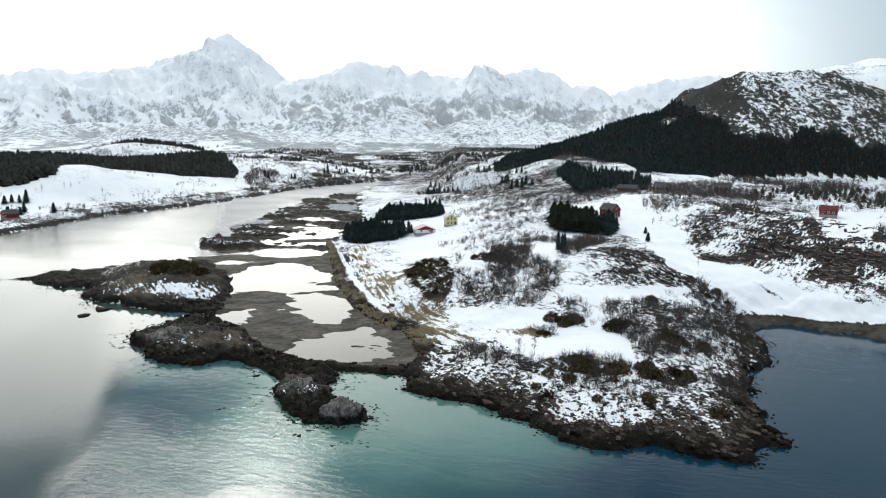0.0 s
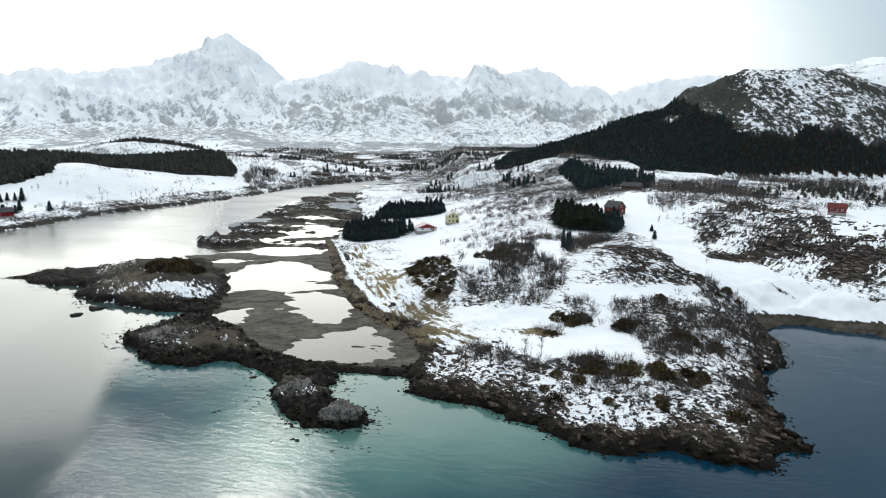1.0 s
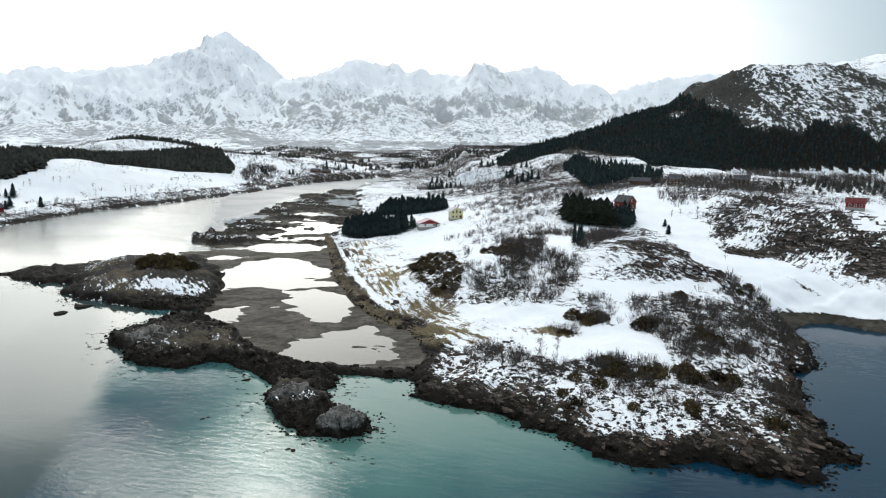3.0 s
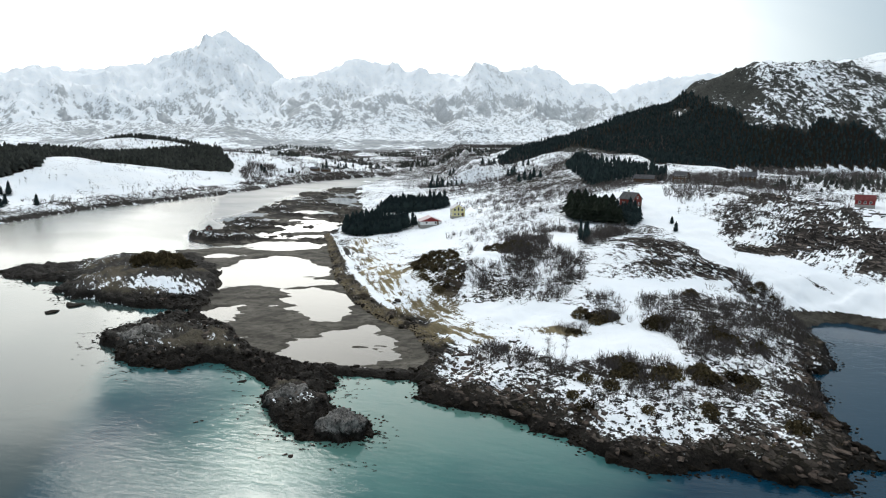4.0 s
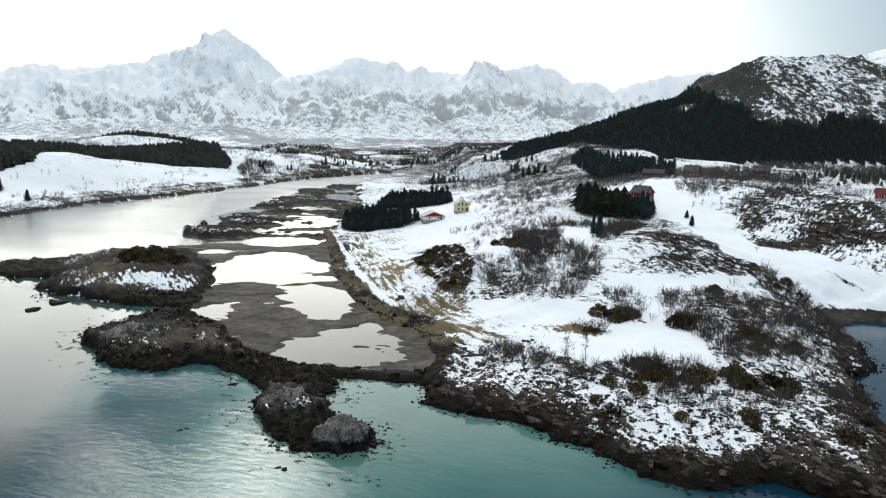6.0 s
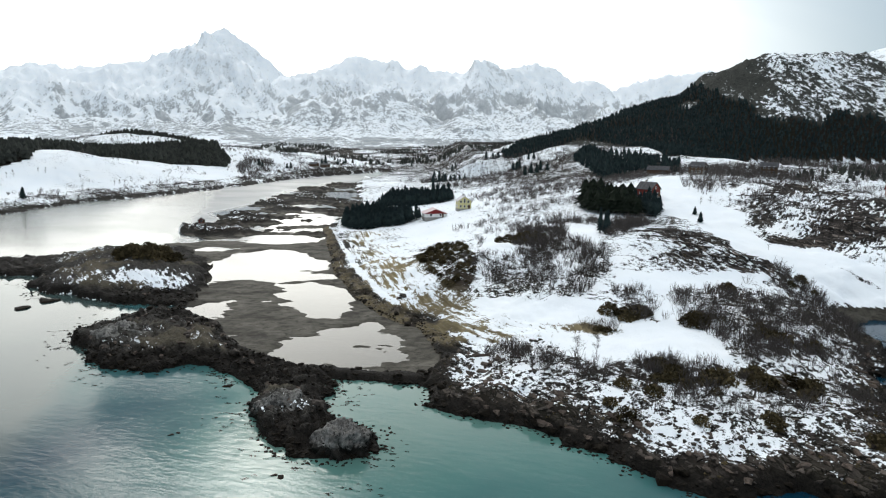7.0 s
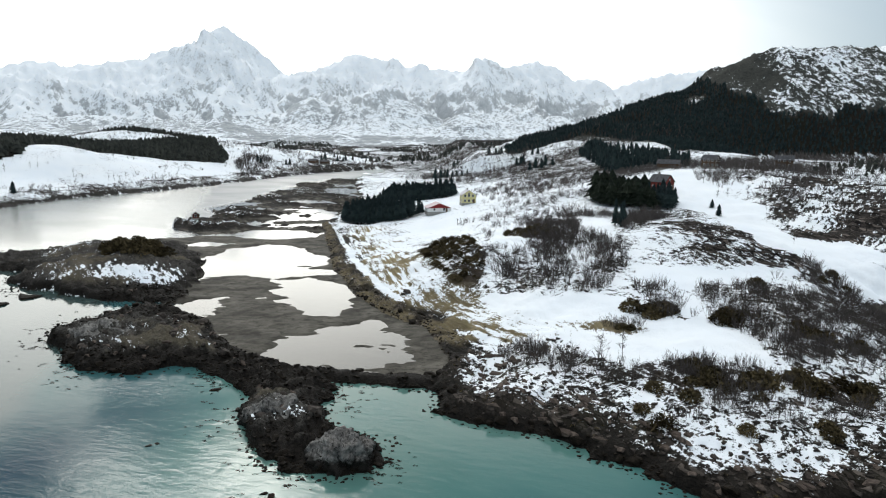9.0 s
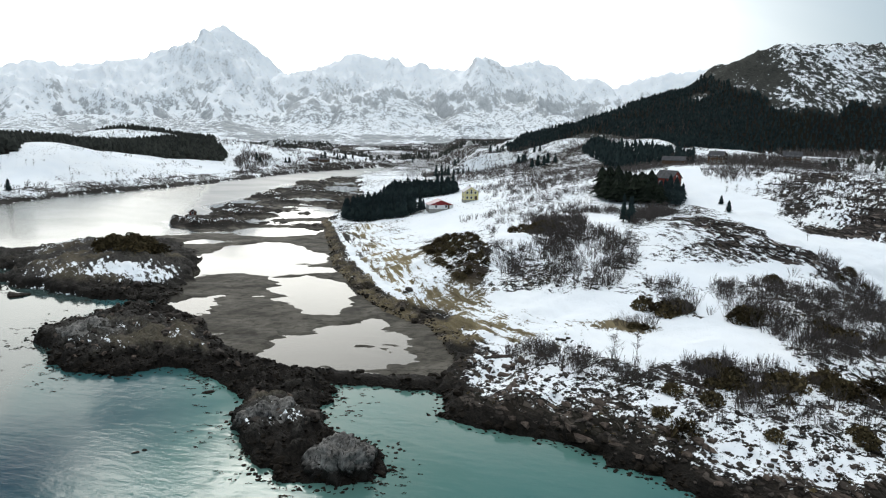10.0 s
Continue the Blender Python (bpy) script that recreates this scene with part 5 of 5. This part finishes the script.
def boulders(count, seed, area, lo, hi, small, large, material, label, group):
    rng = random.Random(seed)
    for x, y, z in shore_places(count, seed, area, lo, hi):
        me = STONES[rng.randrange(len(STONES))]
        ob = new("boulder", me)
        s = rng.uniform(small, large) * (1.5 if rng.random() < 0.12 else 1.0)
        ob.matrix_basis = Matrix.Translation((x, y, max(z, -0.15) + 0.12 * s)) @ turned(rng.uniform(0, 6.28), rng.uniform(-0.3, 0.3)) @ Matrix.Diagonal((s, s * rng.uniform(0.7, 1.1), s * rng.uniform(0.7, 1.0), 1))
        ob.material_slots[0].link = "OBJECT"
        ob.material_slots[0].material = material
        tagged(ob, label, "rock", group)


for me in STONES + PEBBLES:
    me.materials.append(M_ROCK)
boulders(90, 51, (-8, 100, 128, 200), -0.4, 1.6, 0.4, 1.3, M_WEEDROCK, "dark weed-covered boulder at the tide line", "tide-line boulders")
boulders(80, 52, (-105, -8, 150, 262), -0.4, 1.5, 0.4, 1.2, M_WEEDROCK, "dark weed-covered boulder beside the spit", "tide-line boulders")
for bx, by, bs in ((-130.8, 243.5, 2.4), (-129, 253.5, 3.0), (-127.5, 254.5, 2.2), (-51, 158, 0.5), (-50, 158.8, 0.4), (-27.8, 143.3, 0.7), (-29, 144, 0.5), (-48.5, 182, 1.0)):
    ob = new("boulder", STONES[int(bs * 10) % len(STONES)])
    ob.matrix_basis = Matrix.Translation((bx, by, 0.0)) @ turned(bs * 7) @ Matrix.Diagonal((bs * 1.3, bs * 0.8, bs * 0.45, 1))
    ob.material_slots[0].link = "OBJECT"
    ob.material_slots[0].material = M_WEEDROCK
    tagged(ob, "low black rock awash in shallow water", "rock", "rocks awash")
boulders(40, 54, (-110, -15, 155, 262), 2.0, 5.0, 0.4, 1.3, M_ROCK, "grey weathered boulder on the rocky spit", "upper shore boulders")


def slabs(count, seed, area, lo, hi):
    """Tilted beds of rock breaking out of the shore, all with one strike."""
    rng = random.Random(seed)
    for x, y, z in shore_places(count, seed, area, lo, hi):
        ob = new("shore_rock", SLABS[rng.randrange(len(SLABS))])
        s = rng.uniform(0.35, 0.85)
        ob.matrix_basis = Matrix.Translation((x, y, z + 0.1 * s)) @ turned(radians(-57 + rng.gauss(0, 22))) @ Matrix.Rotation(rng.uniform(0.0, 0.6), 4, "X") @ Matrix.Diagonal((s * rng.uniform(1.0, 2.8), s * rng.uniform(0.5, 1.0), s * rng.uniform(0.5, 1.1), 1))
        tagged(ob, "tilted brown-grey bed of shore rock", "rock", "shore slabs")


SLABS = [block_mesh(540 + i, 18, 0.8) for i in range(6)]
for me in SLABS:
    me.materials.append(M_SLAB)
slabs(190, 58, (0, 100, 130, 200), 1.0, 3.6)
slabs(50, 59, (-108, -18, 152, 260), 1.5, 5.0)


def ledges_on(count, seed, outline, turn, sizes, label):
    """Long thin ribs of rock that stick out of the snow along one strike."""
    rng = random.Random(seed)
    places = scatter(rng, outline, 2.6, 4000)
    rng.shuffle(places)
    places = places[:count]
    z = heights([p[0] for p in places], [p[1] for p in places])[0]
    for (x, y), h in zip(places, z):
        ob = new("rock_ledge", SLABS[rng.randrange(len(SLABS))])
        s = rng.uniform(*sizes)
        ob.matrix_basis = Matrix.Translation((x, y, float(h) + 0.08)) @ turned(radians((turn if rng.random() < 0.7 else turn - 70) + rng.gauss(0, 9))) @ Matrix.Diagonal((s * rng.uniform(2.2, 5.0), s * 0.5, s * 0.42, 1))
        ob.material_slots[0].link = "OBJECT"
        ob.material_slots[0].material = M_ROCK
        tagged(ob, label, "rock", "slope ledges")


ledges_on(230, 71, [(128, 345), (150, 300), (185, 262), (235, 275), (235, 345), (205, 385), (165, 392), (140, 375)], 57, (0.6, 1.5), "long dark rib of rock on a snowy slope")
ledges_on(60, 72, [(66, 290), (72, 262), (88, 248), (100, 262), (92, 288), (78, 300)], -50, (0.6, 1.2), "dark rib of rock breaking through snow on the knoll")


def stones(name, label, count, seed, area, lo, hi, small, large, material, keep=None):
    rng = random.Random(seed)
    places = shore_places(count, seed, area, lo, hi)
    if keep is not None:
        places = places[keep(places[:, 0], places[:, 1])]
    models = []
    for me in PEBBLES:
        v = np.zeros(len(me.vertices) * 3, np.float32)
        me.vertices.foreach_get("co", v)
        f = np.zeros(len(me.polygons) * 3, np.int32)
        me.polygons.foreach_get("vertices", f)
        models.append((v.reshape(-1, 3), f.reshape(-1, 3)))
    verts, faces, n = [], [], 0
    for x, y, z in places:
        v, f = models[rng.randrange(len(models))]
        a, s = rng.uniform(0, 6.28), rng.uniform(small, large)
        c, q = math.cos(a) * s, math.sin(a) * s
        verts.append(np.stack([v[:, 0] * c - v[:, 1] * q + x, v[:, 0] * q + v[:, 1] * c + y, v[:, 2] * s + max(z, -0.1)], 1))
        faces.append(f + n)
        n += len(v)
    tagged(new(name, mesh_from(name, np.concatenate(verts), np.concatenate(faces), [material])), label, "stones", kind="stuff")


stones("shore_stones", "loose dark stones and weed along the tide line", 3600, 55, (-200, 120, 128, 370), -0.6, 1.0, 0.12, 0.5, M_WEEDROCK)
stones("beach_stones", "grey-brown broken stones above the tide line", 800, 56, (-5, 105, 132, 205), 1.2, 5.0, 0.2, 0.7, M_ROCK)
stones("wall_stones", "piled grey stones of the old sea wall", 2200, 57, (-75, 6, 205, 430), 0.2, 3.0, 0.15, 0.42, M_WALLSTONE, lambda x, y: near_line(x, y, SEA_WALL) < 7)


stones("spit_stones", "black broken stones heaped over the spit", 2600, 60, (-108, -15, 150, 262), 0.2, 3.0, 0.15, 0.5, M_WEEDROCK, lambda x, y: (inside(x, y, SPIT) > -3) | (inside(x, y, ISLET) > -3))


def awash(name, label, count, seed, area):
    """Tips of weed and stone in the shallows off the rocks."""
    rs, rng = np.random.RandomState(seed), random.Random(seed)
    x, y = rs.uniform(area[0], area[1], count * 30), rs.uniform(area[2], area[3], count * 30)
    z, cover = heights(x, y)
    off = np.maximum.reduce([inside(x, y, o) for o in (SPIT, ISLET)])
    ok = (z < -0.1) & (inside(x, y, FLATS) < 0) & (off > -11) & (fbm(x, y, 9, 3, 83) > 0.05) & (rs.uniform(0, 1, len(x)) < np.exp(off / 4))
    verts, faces, n = [], [], 0
    for a, b in list(zip(x[ok], y[ok]))[:count]:
        v, f = clump_arrays(rng, 9, 0.5)
        s = rng.uniform(0.15, 0.5)
        verts.append(np.stack([v[:, 0] * s * 1.6 + a, v[:, 1] * s + b, v[:, 2] * 0.12], 1))
        faces.append(f + n)
        n += len(v)
    tagged(new(name, mesh_from(name, np.concatenate(verts), np.concatenate(faces), [M_WEEDROCK])), label, "seaweed", kind="stuff")


awash("seaweed", "black tips of seaweed breaking the shallow water", 1000, 61, (-205, -8, 135, 350))


def rock_knob(x, y, sx, sy, sz, seed, label):
    """A bare rounded headland rock with deep joints."""
    bm = bmesh.new()
    bmesh.ops.create_icosphere(bm, subdivisions=5, radius=1.0)
    off = Vector((seed * 3.7, seed * 1.9, 0))
    for v in bm.verts:
        p = v.co.copy()
        lobes = noise.noise(p * 1.9 + off)
        joint = abs(noise.noise(Vector((p.x * 4.2, p.y * 4.2, p.z * 0.9)) + off))
        small = abs(noise.noise(p * 5.5 + off))
        p *= 0.74 + 0.36 * lobes + 1.15 * min(joint, 0.2) + 0.4 * min(small, 0.2) + 0.07 * noise.noise(p * 11 + off)
        v.co = (p.x * sx, p.y * sy, p.z * sz)
    for f in bm.faces:
        f.smooth = True
    me = bpy.data.meshes.new("sea_rock")
    bm.to_mesh(me)
    bm.free()
    me.materials.append(M_KNOB)
    ob = new("sea_rock", me)
    ob.location = (x, y, 0.3)
    tagged(ob, label, "rock", "spit rocks")


def knob_material():
    """Pale lichened rock above a black band of weed."""
    k = Nodes("knob_rock")
    sep = k.nt.nodes.new("ShaderNodeSeparateXYZ")
    k.put(sep.inputs[0], k.co)
    a, b = k.noise(0.6, 7, 0.65, 0.5), k.noise(3.5, 5, 0.6, 0.2)
    crack = k.noise(1.6, 6, 0.66, 0.4, (1.0, 1.0, 0.22, 0))
    pale = k.mix(k.span(a, 0.35, 0.65), (0.06, 0.057, 0.054), (0.27, 0.26, 0.245))
    pale = k.mix(k.span(crack, 0.38, 0.48, 0.9, 0.0), pale, (0.012, 0.011, 0.011))
    pale = k.mix(k.span(b, 0.5, 0.7, 0, 0.7), pale, (0.06, 0.055, 0.05))
    tide = k.span(k.math("ADD", sep.outputs["Z"], k.math("MULTIPLY", k.math("SUBTRACT", a, 0.5), 2.2)), 1.3, 1.9)
    colour = k.mix(tide, (0.012, 0.01, 0.008), pale)
    return k.done(colour, k.span(tide, 0, 1, 0.55, 0.85), k.bump(k.math("ADD", a, k.math("MULTIPLY", b, 0.3)), 0.6, 0.9), Specular_IOR_Level=0.2)


M_KNOB = knob_material()
rock_knob(-19.5, 154, 5.2, 4.6, 4.3, 1, "rounded grey rock knob jointed and black-weeded at its foot")
rock_knob(-33.5, 167, 5.0, 5.5, 3.9, 2, "pale fissured rock face rising from dark weed")
rock_knob(-84, 211, 9.0, 6.0, 4.2, 3, "low hump of grey lichened rock on the spit")


# ---- houses ----
def prism(w, d, eave, ridge):
    """Walls with gables at the two ends of y."""
    bm = bmesh.new()
    w, d = w / 2, d / 2
    lo = [bm.verts.new(p) for p in ((-w, -d, 0), (w, -d, 0), (w, d, 0), (-w, d, 0))]
    hi = [bm.verts.new(p) for p in ((-w, -d, eave), (w, -d, eave), (w, d, eave), (-w, d, eave))]
    top = [bm.verts.new((0, -d, ridge)), bm.verts.new((0, d, ridge))]
    bm.faces.new((lo[0], lo[1], hi[1], top[0], hi[0]))
    bm.faces.new((lo[2], lo[3], hi[3], top[1], hi[2]))
    bm.faces.new((lo[1], lo[2], hi[2], hi[1]))
    bm.faces.new((lo[3], lo[0], hi[0], hi[3]))
    return bm


def slope(w, d, eave, ridge, side, over=0.45, thick=0.18):
    """One pitch of a gable roof."""
    run = w / 2
    drop = (ridge - eave) / run
    bm = bmesh.new()
    pts = [(0, ridge + 0.02), (run + over, ridge - drop * (run + over) + 0.02)]
    rows = []
    for y in (-d / 2 - over, d / 2 + over):
        rows.append([bm.verts.new((side * x, y, z + k)) for k in (0, thick) for x, z in pts])
    a, b = rows
    for f in ((a[0], a[1], a[3], a[2]), (b[1], b[0], b[2], b[3]), (a[2], a[3], b[3], b[2]), (a[1], a[0], b[0], b[1]), (a[3], a[1], b[1], b[3]), (a[0], a[2], b[2], b[0])):
        bm.faces.new(f)
    bmesh.ops.recalc_face_normals(bm, faces=bm.faces)
    return bm


def window(thing, x, y, z, w, h, front):
    """A framed window on a gable (front, facing y) or on a long wall (facing x)."""
    s = -1 if front in ("south", "west") else 1
    if front in ("south", "north"):
        frame_bm = boxes((x - w / 2 - 0.12, x + w / 2 + 0.12, y + s * 0.002, y + s * 0.07, z - 0.12, z + h + 0.12))
        pane_bm = boxes((x - w / 2, x + w / 2, y + s * 0.072, y + s * 0.09, z, z + h))
    else:
        frame_bm = boxes((x + s * 0.002, x + s * 0.07, y - w / 2 - 0.12, y + w / 2 + 0.12, z - 0.12, z + h + 0.12))
        pane_bm = boxes((x + s * 0.072, x + s * 0.09, y - w / 2, y + w / 2, z, z + h))
    for bm in (frame_bm, pane_bm):
        bmesh.ops.recalc_face_normals(bm, faces=bm.faces)
    w_ob = part("window", frame_bm, M_WHITE, thing)
    part("pane", pane_bm, M_PANE, w_ob)


def house(x, y, turn, w, d, eave, ridge, wall, roof, label, category="house", group="", floors=1, chimney=True, skirt=None, bays=3):
    thing = new("house")
    part("foundation", boxes((-w / 2 - 0.05, w / 2 + 0.05, -d / 2 - 0.05, d / 2 + 0.05, -1.6, 0.35)), M_CONCRETE, thing)
    part("wall", prism(w, d, eave, ridge), wall, thing)
    for side in (-1, 1):
        part("roof", slope(w, d, eave, ridge, side), roof, thing)
    if skirt:
        e = eave - 0.15
        part("lower_wall", boxes((-w / 2 - 0.04, w / 2 + 0.04, -d / 2 - 0.04, -d / 2 - 0.003, 0.36, e), (-w / 2 - 0.04, -w / 2 - 0.003, -d / 2, d / 2, 0.36, e), (w / 2 + 0.003, w / 2 + 0.04, -d / 2, d / 2, 0.36, e)), skirt, thing, "white-painted lower boarding")
    g = 0.045 if skirt else 0.0
    for f in range(floors):
        z = 1.0 + 2.6 * f
        if z + 1.2 < eave + 0.4:
            for i in range(bays):
                u = (i + 0.5) / bays - 0.5
                window(thing, u * w * 0.85, -d / 2 - g, z, 0.95, 1.15, "south")
                window(thing, -w / 2 - g, u * d * 0.85, z, 0.95, 1.15, "west")
    if ridge - eave > 1.8 and not skirt:
        window(thing, 0, -d / 2, eave + 0.2, 0.8, 0.9, "south")
    door = part("door", boxes((w * 0.28, w * 0.28 + 0.95, -d / 2 - 0.14, -d / 2 - 0.1, 0.36, 2.4)), M_BROWN, thing, "dark panelled door")
    part("handle", boxes((w * 0.28 + 0.8, w * 0.28 + 0.86, -d / 2 - 0.18, -d / 2 - 0.142, 1.3, 1.36)), M_SLATE, door)
    for s in (-1, 1):
        part("barge_board", boxes((s * w / 2 - 0.06, s * w / 2 + 0.06, -d / 2 - 0.06, -d / 2 - 0.004 - g, 0.36, eave - 0.1)), M_WHITE, thing)
    if chimney:
        c = part("chimney", boxes((-0.35, 0.35, d * 0.12, d * 0.12 + 0.7, ridge - 0.3, ridge + 0.9)), M_CONCRETE, thing)
        part("cap", boxes((-0.42, 0.42, d * 0.12 - 0.07, d * 0.12 + 0.77, ridge + 0.9, ridge + 1.0)), M_SLATE, c)
    thing.matrix_basis = Matrix.Translation((x, y, height(x, y) + 0.5)) @ turned(radians(turn))
    return tagged(thing, label, category, group)


house(-9, 410, 12, 12, 9, 2.3, 4.6, M_RED, M_ROOFPINK, "low house with red gable, white lower boarding and faded pinkish roof", bays=2, chimney=False, skirt=M_WHITE)
house(7, 424, 8, 7.5, 8, 4.6, 7.0, M_CREAM, M_ROOFSNOW, "cream two-storey wooden house in a snowy field", floors=2)
house(95, 374, 35, 6.5, 9, 4.0, 7.0, M_BARN, M_SLATE, "dark red gabled house with grey roof above spruces", floors=1, bays=2)
house(132, 480, 62, 7, 13, 3.0, 5.2, M_BROWN, M_SLATE, "long dark barn with slate roof in snow", "barn", chimney=False, bays=0)
house(221, 384, 60, 7, 9, 2.8, 5.2, M_RED, M_ROOFRED, "red single-storey house with red roof among dark trees")
house(146, 450, 50, 7, 8, 4.6, 7.0, M_BROWN, M_SLATE, "brown wooden house half hidden by birches", floors=2)
house(184, 442, 65, 7, 9, 4.6, 7.0, M_BROWN, M_SLATE, "brown wooden house beside bare birches", floors=2)
house(-180, 957, 70, 8, 12, 3.2, 5.4, M_BROWN, M_SLATE, "grey-brown farm shed on the snowy bank", "shed", chimney=False, bays=0)
house(-166, 962, 75, 8, 11, 3.0, 5.0, M_BROWN, M_SLATE, "low dark farm shed beside another shed", "shed", chimney=False, bays=0)
house(-303, 1222, 15, 12, 16, 6.0, 10.0, M_WHITE, M_ROOFSNOW, "large white farmhouse in front of dark spruces", floors=2)
house(-311, 484, -30, 7, 9, 3.6, 6.2, M_RED, M_SLATE, "red house at the edge of the far bank")
house(-136, 412, 20, 3.2, 4.2, 1.9, 3.1, M_BARN, M_SLATE, "small red boathouse on a rocky reef", "boathouse", chimney=False, bays=1)
for hx, hy, ht in ((-352, 1430, 20), (-120, 1260, 60), (30, 1180, 10), (110, 1080, 40), (-30, 1420, 80), (-210, 1330, 30)):
    house(hx, hy, ht, 9, 12, 4.8, 8.0, M_WHITE, M_ROOFSNOW, "white wooden farmhouse on the snowy valley floor", group="valley farmhouses", floors=2)
